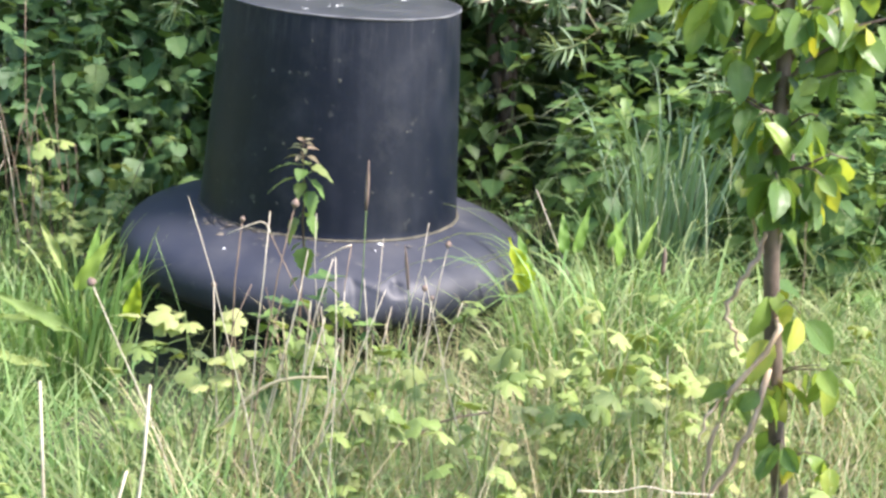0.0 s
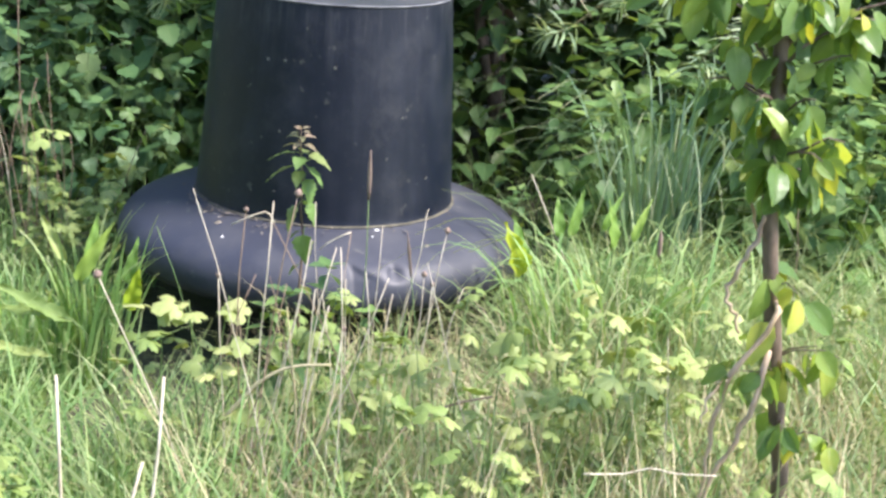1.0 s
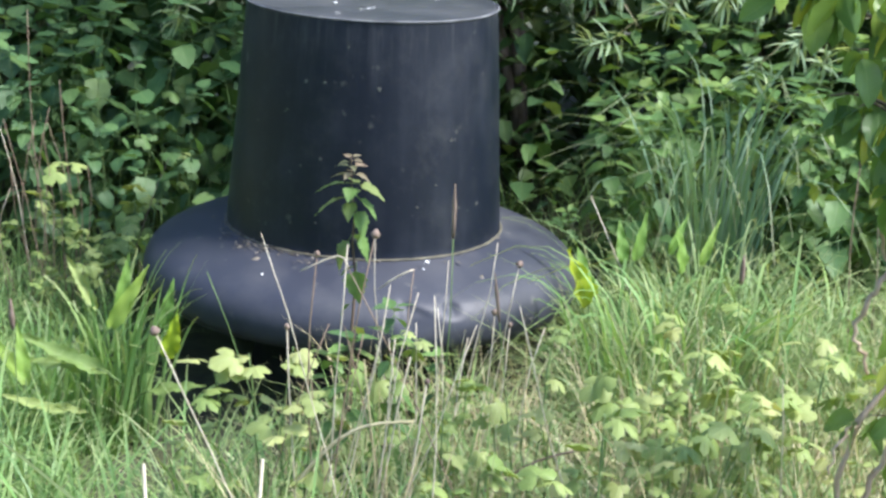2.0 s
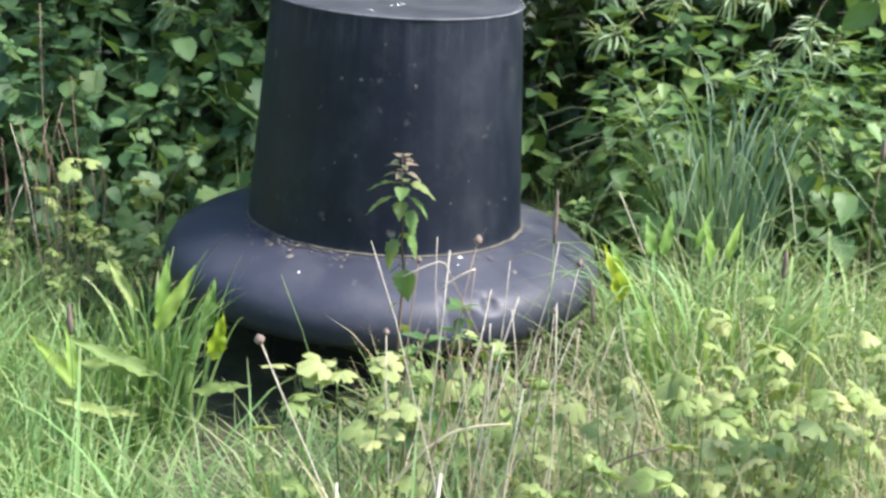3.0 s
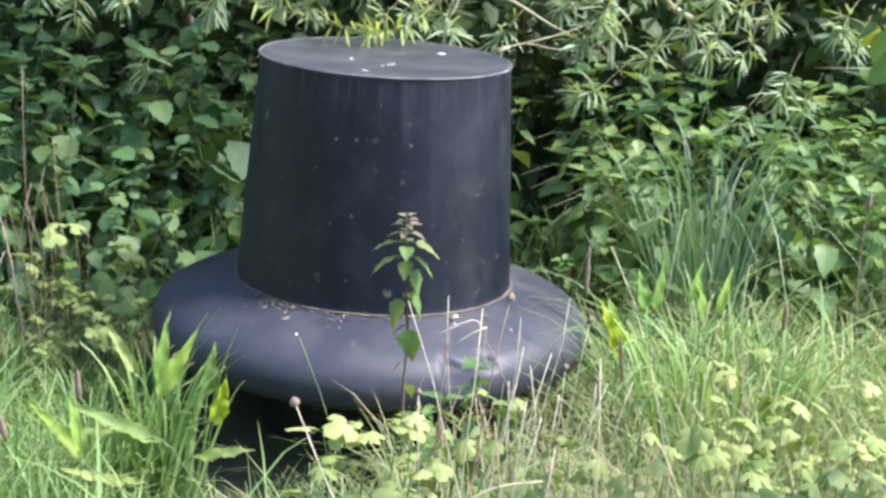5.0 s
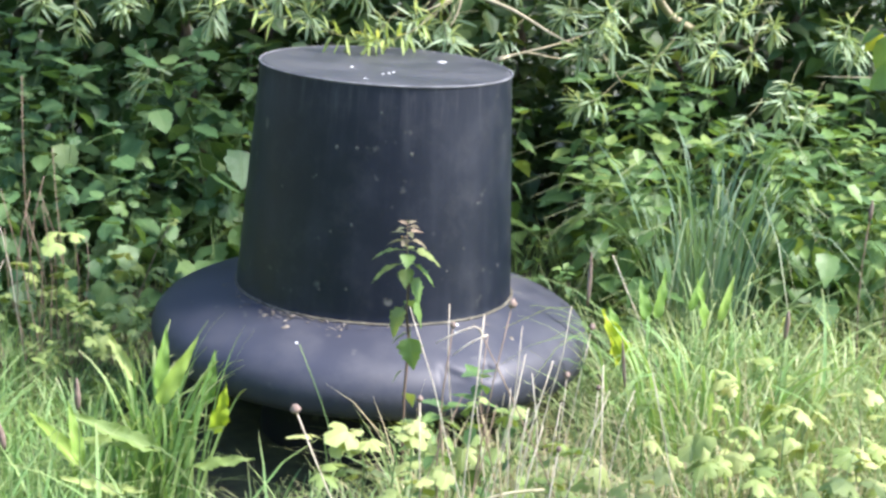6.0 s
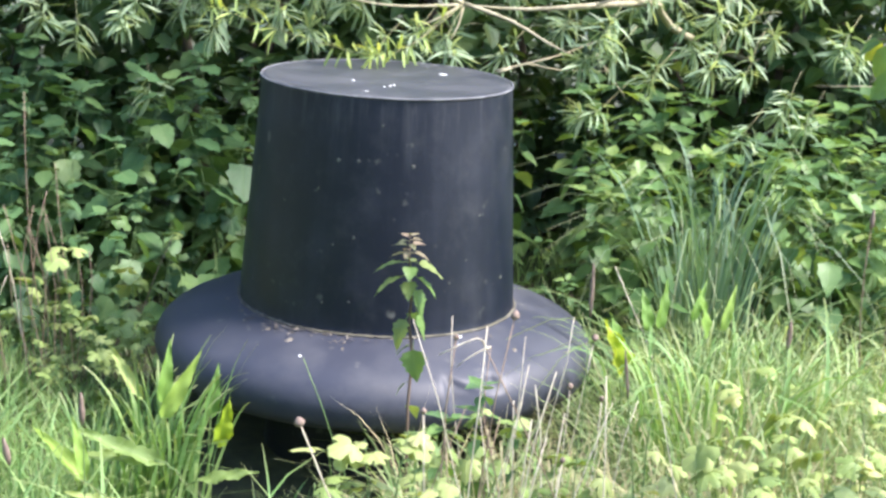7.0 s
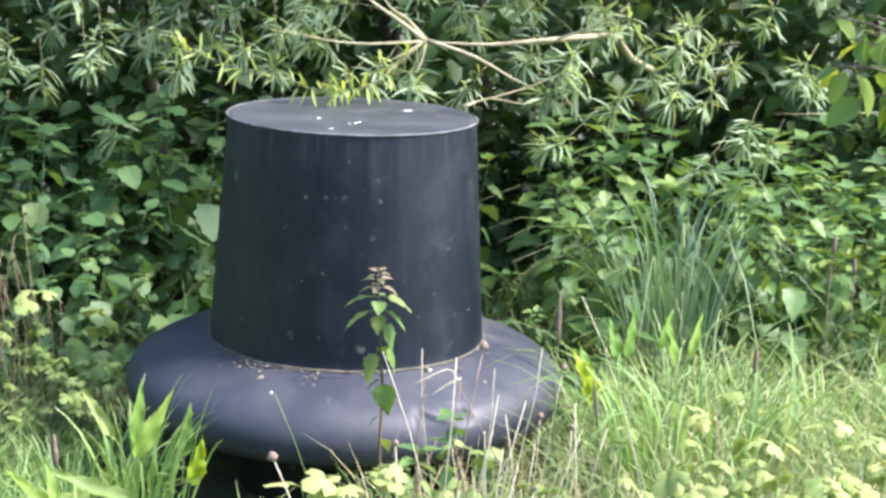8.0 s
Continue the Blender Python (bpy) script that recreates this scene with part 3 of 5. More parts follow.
def leafy_stem(name, label, category, height, nodes, leaves, size, stem_mat, seed, lean=0.06, group="", first=0.15, top_small=0.5, pitch=(-28, 8), stem_r=0.0028):
    """An upright stem with crossed pairs of leaves that grow smaller to the top."""
    rng = random.Random(seed)
    root = thing(name, pose(0, 0, 0), label, category, group)
    tip = Vector((rng.uniform(-lean, lean) * 1.6, rng.uniform(-lean, lean) * 1.6, height))
    pts = bend((0, 0, -0.03), tip, (rng.uniform(-0.04, 0.04), rng.uniform(-0.04, 0.04), 0), 7, rng, 0.007)
    part("stem", shaped("stem", tube(pts, [stem_r * (1 - 0.72 * i / 7) for i in range(8)], 5), stem_mat), root)
    spin = rng.uniform(0, 180)
    for i in range(nodes):
        s = first + (0.97 - first) * (i / max(1, nodes - 1)) ** 0.85
        k = s * 7
        a = pts[min(6, int(k))].lerp(pts[min(6, int(k)) + 1], min(1, k - min(6, int(k))))
        grow = size * (1 - (1 - top_small) * max(0, (s - 0.55) / 0.45) ** 1.5) * (0.75 + 0.25 * min(1, s * 3))
        for side in (0, 180):
            if rng.random() < 0.06:
                continue
            az = spin + i * 83 + side + rng.uniform(-18, 18)
            lift = rng.uniform(*pitch) + 25 * max(0, s - 0.75)
            part("leaf", rng.choice(leaves), root, leaf_pose(a, az, lift, rng.uniform(-18, 18), grow * rng.uniform(0.7, 1.08)))
    for k in range(4):
        part("leaf", rng.choice(leaves), root, leaf_pose(pts[-1] - Vector((0, 0, 0.012 * (k % 2))), spin + 90 * k + rng.uniform(-15, 15), rng.uniform(5, 32), rng.uniform(-12, 12), size * rng.uniform(0.42, 0.6)))
    return root


def smooth_path(pts, n=3):
    return [Vector(p) for p in smooth_profile([tuple(p) for p in pts], n)]


def scatter(templates, spots, seed):
    """Sets the templates out over the spots (x, y, scale), each in turn."""
    rng = random.Random(seed)
    used = set()
    for i, (x, y, s) in enumerate(spots):
        k = i if i < len(templates) else rng.randrange(len(templates))
        m = Matrix.Translation((x, y, ground_height(x, y))) @ Euler((rng.uniform(-0.08, 0.08), rng.uniform(-0.08, 0.08), rng.uniform(0, 6.3))).to_matrix().to_4x4() @ Matrix.Scale(s, 4)
        if k in used:
            c = copy_thing(templates[k], Matrix())
            c.matrix_basis = m
        else:
            templates[k].matrix_basis = m
            used.add(k)


def spread(n, x0, x1, y0, y1, gap, seed, keep=lambda x, y: True):
    rng = random.Random(seed)
    out = []
    for _ in range(n * 30):
        x, y = rng.uniform(x0, x1), rng.uniform(y0, y1)
        if len(out) < n and keep(x, y) and all((x - a) ** 2 + (y - b) ** 2 > gap * gap for a, b in out):
            out.append((x, y))
    return out


# ---------------------------------------------------------------- bank of broad leaves beside the hat
rng = random.Random(21)
broad = [leafy_stem("broad_leaved_weed", "upright weed with broad toothed green leaves beside the hat", "weed", rng.uniform(0.62, 0.74), 9, HEART_LEAVES, 1.10, GREEN_STEM, 30 + k, 0.07, "weeds behind the hat", 0.12, 0.6, (-58, -4)) for k in range(6)]
spots = [(x, y, rng.uniform(0.75, 1.0) * (0.72 + 0.42 * min(1, max(0, (y - 0.2) / 0.5)))) for x, y in spread(84, -1.75, -0.36, 0.22, 1.15, 0.085, 5, lambda x, y: math.hypot(x, y) > 0.56)]
scatter(broad, spots, 2)

# ---------------------------------------------------------------- nettles behind and right of the hat
nettle = [leafy_stem("stinging_nettle", "upright stinging nettle with toothed pointed leaves", "nettle", rng.uniform(0.58, 0.7), 10, NETTLE_LEAVES, 1.22, GREEN_STEM, 50 + k, 0.06, "nettles behind the hat", 0.12, 0.5, (-46, 4)) for k in range(6)]


def nettle_size(x, y):
    low = 0.55 if x < 0.60 else 0.85
    return low * rng.uniform(0.85, 1.15) + 0.15 * min(1, max(0, y - 0.2))


spots = [(x, y, nettle_size(x, y)) for x, y in spread(112, 0.36, 1.95, 0.10, 1.1, 0.08, 6, lambda x, y: math.hypot(x, y) > 0.54 and not (x < 0.62 and y > 0.42) and not (0.68 < x < 1.0 and y < 0.36))]
spots += [(0.12, -0.95, 0.68), (0.17, -0.93, 0.66), (0.07, -0.99, 0.56), (0.25, -0.86, 0.5)]
spots += [(x, y, rng.uniform(0.75, 1.0)) for x, y in spread(10, -0.36, 0.3, 0.75, 1.2, 0.12, 7)]
scatter(nettle, spots, 3)

# ---------------------------------------------------------------- the single nettle in front of the hat
solo = thing("young_nettle", pose(0.046, -0.59, 0), "single young nettle with reddish top in front of the hat", "nettle")
stalk = [(0.0, 0, -0.03), (0.004, 0, 0.15), (0.0, 0.0, 0.30), (0.003, 0, 0.40), (-0.006, 0, 0.47), (-0.004, 0, 0.53), (-0.012, 0, 0.59), (-0.014, 0, 0.645)]
part("stem", shaped("stem", tube(stalk, [0.0032, 0.003, 0.0028, 0.0026, 0.0023, 0.002, 0.0015, 0.0008], 6), RED_STEM), solo, label="thin reddish stem")
rng = random.Random(77)
for z, x, size, az, pitch in ((0.30, 0.0, 0.6, 60, -30), (0.35, 0.002, 0.5, 165, -35), (0.425, 0.003, 0.55, 160, -30), (0.432, 0.003, 1.05, 250, -74), (0.49, -0.004, 1.05, 208, -60), (0.492, -0.004, 0.85, 345, -52), (0.488, -0.004, 0.5, 80, -20),
                              (0.55, -0.006, 0.95, 330, -66), (0.545, -0.006, 0.45, 120, -10), (0.566, -0.008, 1.05, 194, -16), (0.57, -0.008, 0.9, 345, -34), (0.562, -0.008, 0.65, 250, -50), (0.57, -0.008, 0.6, 95, 5),
                              (0.59, -0.010, 0.9, 186, -6), (0.592, -0.010, 0.9, 356, -10), (0.588, -0.010, 0.6, 268, -32), (0.59, -0.010, 0.55, 88, 8), (0.608, -0.012, 0.75, 200, 2), (0.61, -0.012, 0.75, 340, -2), (0.612, -0.012, 0.6, 250, -8), (0.612, -0.012, 0.55, 110, 8), (0.622, -0.013, 0.62, 170, 6), (0.624, -0.013, 0.6, 20, 4), (0.626, -0.013, 0.5, 290, 4),
                              (0.632, -0.014, 0.5, 215, 14), (0.634, -0.014, 0.5, 330, 16), (0.638, -0.014, 0.42, 140, 25), (0.64, -0.014, 0.4, 30, 30), (0.644, -0.014, 0.32, 250, 35)):
    part("leaf", rng.choice(TOP_LEAVES if z > 0.602 else HERO_LEAVES), solo, leaf_pose((x, 0, z), az, pitch + rng.uniform(-6, 6), rng.uniform(-16, 16), size * (0.78 if z > 0.602 else 1.0)))

# ---------------------------------------------------------------- pale lobed-leaved weeds in the meadow
def lobed_weed(seed, leaves, label):
    r2 = random.Random(seed)
    w = thing("lobed_leaved_weed", pose(0, 0, 0), label, "weed", "lobed weeds in the grass")
    for j in range(r2.randint(2, 3)):
        tip = Vector((r2.uniform(-0.07, 0.07), r2.uniform(-0.07, 0.07), r2.uniform(0.26, 0.42)))
        pts = bend((0, 0, -0.02), tip, (0, 0, 0.02), 5, r2, 0.006)
        part("stem", shaped("stem", tube(pts, [0.002, 0.002, 0.0018, 0.0015, 0.0013, 0.001], 5), GREEN_STEM), w)
        for q in range(r2.randint(4, 6)):
            s = r2.uniform(0.45, 1.0) if q > 1 else 1.0
            i = min(4, int(s * 5))
            p = pts[i].lerp(pts[i + 1], min(1, s * 5 - i))
            part("leaf", r2.choice(leaves), w, leaf_pose(p, r2.uniform(0, 360), r2.uniform(-40, 25), r2.uniform(-30, 30), r2.uniform(0.55, 1.25) * (0.75 + 0.3 * s)))
    return w


lobed = [lobed_weed(200 + k, LOBED_LEAVES, "low weed with yellow-green lobed leaves in the grass") for k in range(7)]
pale = [lobed_weed(240 + k, PALE_LEAVES, "low weed with lobed leaves coloured pale yellow as if sunlit") for k in range(4)]
scatter(pale, [(-0.065, -1.17, 1.15), (0.02, -1.26, 1.1), (-0.02, -1.10, 1.1), (0.56, -1.28, 1.0), (0.60, -1.34, 0.95), (0.70, -1.15, 1.0), (0.42, -1.2, 1.0), (0.80, -1.05, 1.05), (0.25, -1.25, 0.95), (0.95, -1.15, 1.0), (0.62, -0.75, 1.05), (1.0, -0.7, 1.0)], 14)
named = [(-0.58, 0.0, 0.85), (-0.63, -0.08, 0.8), (-0.57, 0.13, 0.95), (-0.52, 0.24, 1.0), (-0.76, 0.02, 0.72), (-0.64, 0.06, 0.85), (-0.69, 0.0, 0.62), (-0.86, 0.04, 0.66), (-0.72, 0.14, 1.05), (0.10, -1.0, 1.1), (0.60, -1.06, 1.1), (0.69, -1.1, 1.13), (0.75, -1.12, 1.0), (0.40, -1.1, 1.15), (0.15, -1.1, 0.9), (0.78, -1.05, 1.2), (0.63, -1.16, 1.12), (0.52, -1.46, 1.15), (0.10, -0.85, 0.95), (0.27, -1.0, 0.95), (-0.1, -1.3, 1.0), (0.9, -1.0, 1.1)]
named += [(x, y, random.Random(int(1000 * x)).uniform(0.7, 1.1)) for x, y in spread(15, -0.5, 1.6, -2.0, -0.75, 0.2, 9, lambda x, y: not (x < 0.05 and y > -1.1))]
named += [(x, y, random.Random(int(900 * y)).uniform(0.6, 0.95)) for x, y in spread(9, -1.35, -0.56, -0.1, 0.25, 0.15, 10, lambda x, y: math.hypot(x, y) > 0.56)]
named += [(x, y, random.Random(int(800 * y)).uniform(0.8, 1.1)) for x, y in spread(6, 0.55, 1.7, -0.9, -0.15, 0.25, 13)]
scatter(lobed, named, 12)


# ---------------------------------------------------------------- docks
def open_dock(x, y, label, leaves):
    """leaves: foot of the blade, its tip, its shapes."""
    r2 = random.Random(int(1000 * x))
    root = Vector((x, y, ground_height(x, y)))
    d = thing("dock_plant", Matrix.Translation(root), label, "dock", "docks beside the hat")
    for a, e, shapes in leaves:
        a, e = Vector(a) - root, Vector(e) - root
        way = (e - a).normalized()
        face = Vector((r2.uniform(-0.1, 0.6), -0.60, 0.75))
        z = (face - way * face.dot(way)).normalized()
        m = Matrix((way.cross(z), way, z)).transposed().to_4x4()
        part("leaf", r2.choice(shapes), d, Matrix.Translation(a) @ m @ Matrix.Scale((e - a).length / 0.1, 4))
        low = [Vector((0, 0, -0.01)), Vector((a.x * 0.3, a.y * 0.3, a.z * 0.45)), a - way * 0.03 + Vector((0, 0, -0.01)), a + way * 0.004]
        q = smooth_path(low, 3)
        part("leaf_stalk", shaped("leaf_stalk", tube(q, [0.0026 - 0.0012 * k / len(q) for k in range(len(q))], 5), GREEN_STEM), d)
    return d


open_dock(-0.42, -0.58, "dock plant with long pale wavy leaves in lush grass", (
    ((-0.415, -0.70, 0.200), (-0.59, -0.71, 0.272), OPEN_DOCK), ((-0.435, -0.70, 0.210), (-0.59, -0.70, 0.232), OPEN_DOCK),
    ((-0.43, -0.63, 0.27), (-0.358, -0.63, 0.40), UPRIGHT_DOCK), ((-0.475, -0.56, 0.28), (-0.548, -0.53, 0.385), OPEN_DOCK),
    ((-0.44, -0.52, 0.26), (-0.425, -0.50, 0.385), UPRIGHT_DOCK), ((-0.36, -0.6, 0.13), (-0.25, -0.62, 0.17), OPEN_DOCK)))
open_dock(-0.345, -0.53, "young dock beside the brim, one leaf coloured as backlit", (
    ((-0.325, -0.60, 0.205), (-0.298, -0.61, 0.305), GLOW_DOCK), ((-0.342, -0.54, 0.24), (-0.333, -0.53, 0.345), UPRIGHT_DOCK)))
open_dock(-0.55, -0.74, "dock plant half hidden in lush grass", (
    ((-0.47, -0.80, 0.155), (-0.59, -0.82, 0.190), OPEN_DOCK), ((-0.56, -0.74, 0.18), (-0.66, -0.70, 0.29), UPRIGHT_DOCK), ((-0.52, -0.74, 0.14), (-0.44, -0.78, 0.16), OPEN_DOCK), ((-0.56, -0.76, 0.2), (-0.58, -0.74, 0.31), UPRIGHT_DOCK)))
open_dock(0.51, -0.36, "dock plant beside the brim, one leaf coloured as backlit", (
    ((0.505, -0.38, 0.30), (0.474, -0.38, 0.425), GLOW_DOCK), ((0.515, -0.37, 0.32), (0.50, -0.36, 0.435), UPRIGHT_DOCK)))
open_dock(0.62, -0.28, "dock plant with upright pale leaves in tall grass", (
    ((0.59, -0.24, 0.36), (0.580, -0.22, 0.455), UPRIGHT_DOCK), ((0.615, -0.22, 0.36), (0.642, -0.20, 0.47), UPRIGHT_DOCK)))
open_dock(0.73, -0.28, "dock plant with upright leaves among grass", (
    ((0.69, -0.22, 0.38), (0.725, -0.20, 0.475), UPRIGHT_DOCK), ((0.715, -0.25, 0.35), (0.715, -0.25, 0.46), UPRIGHT_DOCK), ((0.76, -0.22, 0.36), (0.79, -0.20, 0.465), UPRIGHT_DOCK)))


# ---------------------------------------------------------------- grass
def meadow_foot(x0, x1, y0, y1, clear=0.0):
    def place(r):
        x, y = r.uniform(x0, x1), r.uniform(y0, y1)
        d = math.hypot(x, y)
        if d < 0.47 or d < clear:
            return None
        if r.random() < max((-1.8 - y) / 0.7, (abs(x - 0.1) - 1.25) / 0.85):
            return None
        hs = 0.75 + 0.5 * (0.5 + 0.5 * noise.noise(Vector((x * 1.7, y * 1.7, 1))))
        if y > -1.0 and abs(x) < 0.55:
            hs *= 0.62 if x < 0.05 else 0.8
        if -0.42 < x < 0.02 and -1.05 < y:
            hs *= 0.55
            if r.random() < 0.6:
                return None
        if -0.42 < x < -0.2 and y > -1.1:
            hs *= 0.6
            if r.random() < 0.35:
                return None
        if -0.8 < x <= -0.42 and y > -1.1:
            hs *= 0.8
        return x, y, ground_height(x, y), hs
    return place


def wide_foot(r):
    """The meadow round about, thinning out over the part that stands dense."""
    x, y = r.gauss(0.2, 3.6), 0.8 - abs(r.gauss(0, 4.2))
    d = max(abs(x - 0.1) - 1.4, -1.9 - y)
    if y > 0.2 and abs(x) < 2.5 or d < 0 and r.random() < min(1, -d * 2.5):
        return None
    return x, y, ground_height(x, y), 1.0


field("meadow_grass", GRASS, "uncut sunlit meadow grass with fine arching blades", 7000, meadow_foot(-0.25, 2.1, -2.5, -0.42), (0.20, 0.43), (0.0036, 0.0095), 0.48, 61)
field("left_grass", LUSH, "lush green meadow grass beside the hat", 4300, meadow_foot(-1.7, 0.1, -2.5, -0.45), (0.18, 0.42), (0.0036, 0.010), 0.45, 68)
field("dead_grass", STRAW, "straw-coloured dead grass blades in the meadow", 2700, meadow_foot(-0.05, 1.7, -1.6, -0.5), (0.18, 0.46), (0.0020, 0.0046), 0.6, 62)
field("bank_grass", GRASS, "tall grass on the bank beside the hat", 3000, meadow_foot(0.5, 2.4, -0.75, 0.16), (0.26, 0.46), (0.0036, 0.009), 0.62, 63)
field("tussock_grass", GRASS, "thick sunlit tussock of arching grass beside the brim", 1500, meadow_foot(0.5, 1.6, -0.55, 0.05, 0.72), (0.34, 0.56), (0.0036, 0.0090), 0.6, 69)
field("side_grass", LUSH, "grass at the foot of the weeds", 3200, meadow_foot(-2.2, -0.46, -0.8, 0.2), (0.16, 0.32), (0.003, 0.0065), 0.5, 64)
field("shaded_grass", LUSH, "thin grass under the weeds", 1800, meadow_foot(-2, 2.2, 0.2, 1.5), (0.15, 0.35), (0.0024, 0.0045), 0.4, 65)
field("wide_grass", GRASS, "rough meadow grass further off", 64000, wide_foot, (0.18, 0.40), (0.005, 0.010), 0.45, 66, segs=2)
field("dry_stems", STRAW, "thin pale dead grass stems standing in the meadow", 800, meadow_foot(0.05, 1.7, -1.7, -0.45), (0.30, 0.50), (0.0026, 0.0044), 0.22, 70)
field("broad_grass", LUSH, "broad arching grass blades in the meadow", 1500, meadow_foot(-1.3, 1.9, -2.2, -0.5), (0.26, 0.50), (0.005, 0.009), 0.5, 67)


def tuft(name, label, x, y, n, radius, height, width, lean, material, seed, splay=0.06):
    """A tuft of single blades that share a few bent shapes."""
    r2 = random.Random(seed)
    root = thing(name, pose(x, y, ground_height(x, y)), label, "grass", "grass tufts")
    shapes = []
    for k in range(12):
        v, f, u = blade_field(1, lambda r: (0, 0, 0, 1.0), height, width, lean, seed * 31 + k, 7)
        shapes.append(mesh("blade", v, f, material, u))
    for i in range(n):
        a, d = r2.uniform(0, 6.28), radius * math.sqrt(r2.random())
        part("blade", r2.choice(shapes), root, Matrix.Translation((d * math.cos(a), d * math.sin(a), 0)) @ Euler((r2.gauss(0, splay), r2.gauss(0, splay), r2.uniform(0, 6.28))).to_matrix().to_4x4() @ Matrix.Scale(r2.uniform(0.8, 1.1), 4))
    return root


def arching_tuft(label, x, y, n, radius, length, width, material, seed, droop=0.5, wide=1.0):
    """A fan of long blades that rise, bend over and hang at their ends."""
    r2 = random.Random(seed)
    root = thing("grass_tuft", pose(x, y, ground_height(x, y)), label, "grass", "grass tufts")
    shapes = []
    for k in range(14):
        segs, tip = 9, r2.uniform(*length)
        w0, out, dr = r2.uniform(*width) / 2, wide * r2.uniform(0.12, 0.5), droop * r2.uniform(0.5, 1.3)
        v, uv = [], []
        for i in range(segs + 1):
            s = i / segs
            w = w0 * min(1, 0.6 + 2 * s) * max(0.05, 1 - s) ** 0.5
            px, pz = tip * out * (0.35 * s + s ** 2.6), tip * (s - dr * s ** 4)
            turn = 0.9 * math.sin(k * 1.7) * s
            for side in (-1, 0, 1):
                v.append((px + side * w * math.sin(turn), side * w * math.cos(turn), pz + 0.35 * abs(side) * w))
                uv.append((0.5 + side / 2, s))
        f = [(3 * i + q, 3 * i + q + 1, 3 * i + q + 4, 3 * i + q + 3) for i in range(segs) for q in (0, 1)]
        shapes.append(mesh("blade", v, f, material, uv))
    for i in range(n):
        a, d = r2.uniform(0, 6.28), radius * math.sqrt(r2.random())
        part("blade", r2.choice(shapes), root, Matrix.Translation((d * math.cos(a), d * math.sin(a), 0)) @ Euler((r2.gauss(0, 0.08), r2.gauss(0, 0.08), a + r2.gauss(0, 0.8))).to_matrix().to_4x4() @ Matrix.Scale(r2.uniform(0.8, 1.1), 4))
    return root


arching_tuft("tall blue-green arching grass tuft behind the bank", 0.84, 0.22, 110, 0.08, (0.84, 1.08), (0.006, 0.010), BLUEGRASS, 71, 0.55, 0.75)
arching_tuft("lush bright green grass tuft beside the brim", -0.425, -0.55, 64, 0.065, (0.34, 0.50), (0.008, 0.013), LUSH, 73, 0.22, 0.55)
arching_tuft("lush bright green grass tuft beside the brim", -0.52, -0.58, 64, 0.09, (0.26, 0.40), (0.008, 0.013), LUSH, 74, 0.3, 0.8)
arching_tuft("bright grass tuft on the bank beside the hat", 0.68, -0.45, 90, 0.18, (0.42, 0.66), (0.007, 0.011), LUSH, 77, 0.45)
for k, (x, y) in enumerate(((0.66, -0.34), (0.86, -0.40), (1.06, -0.30), (0.80, -0.12))):
    arching_tuft("tangled pale green grass tuft arching over on the bank", x, y, 58, 0.13, (0.46, 0.68), (0.006, 0.0095), GRASS if k % 2 else LUSH, 80 + k, 0.6, 1.15)
tuft("grass_tuft", "lush bright green grass tuft in the meadow", -0.72, -0.82, 76, 0.14, (0.20, 0.34), (0.006, 0.011), 0.36, LUSH, 75)
tuft("grass_tuft", "lush bright green grass tuft in the meadow", -0.52, -0.98, 76, 0.14, (0.20, 0.34), (0.006, 0.011), 0.36, LUSH, 76)


# ---------------------------------------------------------------- dry stalks
def dry_stalk(foot, tip, r, material, label, head=0.0, head_len=0.0, sag=(0.0, 0.0, 0.0), seed=0, group="dry stalks"):
    r2 = random.Random(seed)
    foot, tip = Vector(foot), Vector(tip)
    root = thing("dry_stalk", Matrix.Translation(foot), label, "stalk", group)
    pts = bend((0, 0, -0.02), tip - foot, sag, 6, r2, 0.003)
    part("stem", shaped("stem", tube(pts, [r * (1 - 0.45 * i / 6) for i in range(7)], 6), material), root)
    if head:
        d = (pts[-1] - pts[-2]).normalized()
        n = 5
        hp = [pts[-1] + d * head_len * (i / n) for i in range(n + 1)]
        hr = [head * max(0.25, math.sin(math.pi * (0.15 + 0.8 * i / n))) * r2.uniform(0.85, 1.15) for i in range(n + 1)]
        part("seed_head", shaped("seed_head", tube(hp, hr, 8), HEAD), root, label="withered brown seed head")
    return root


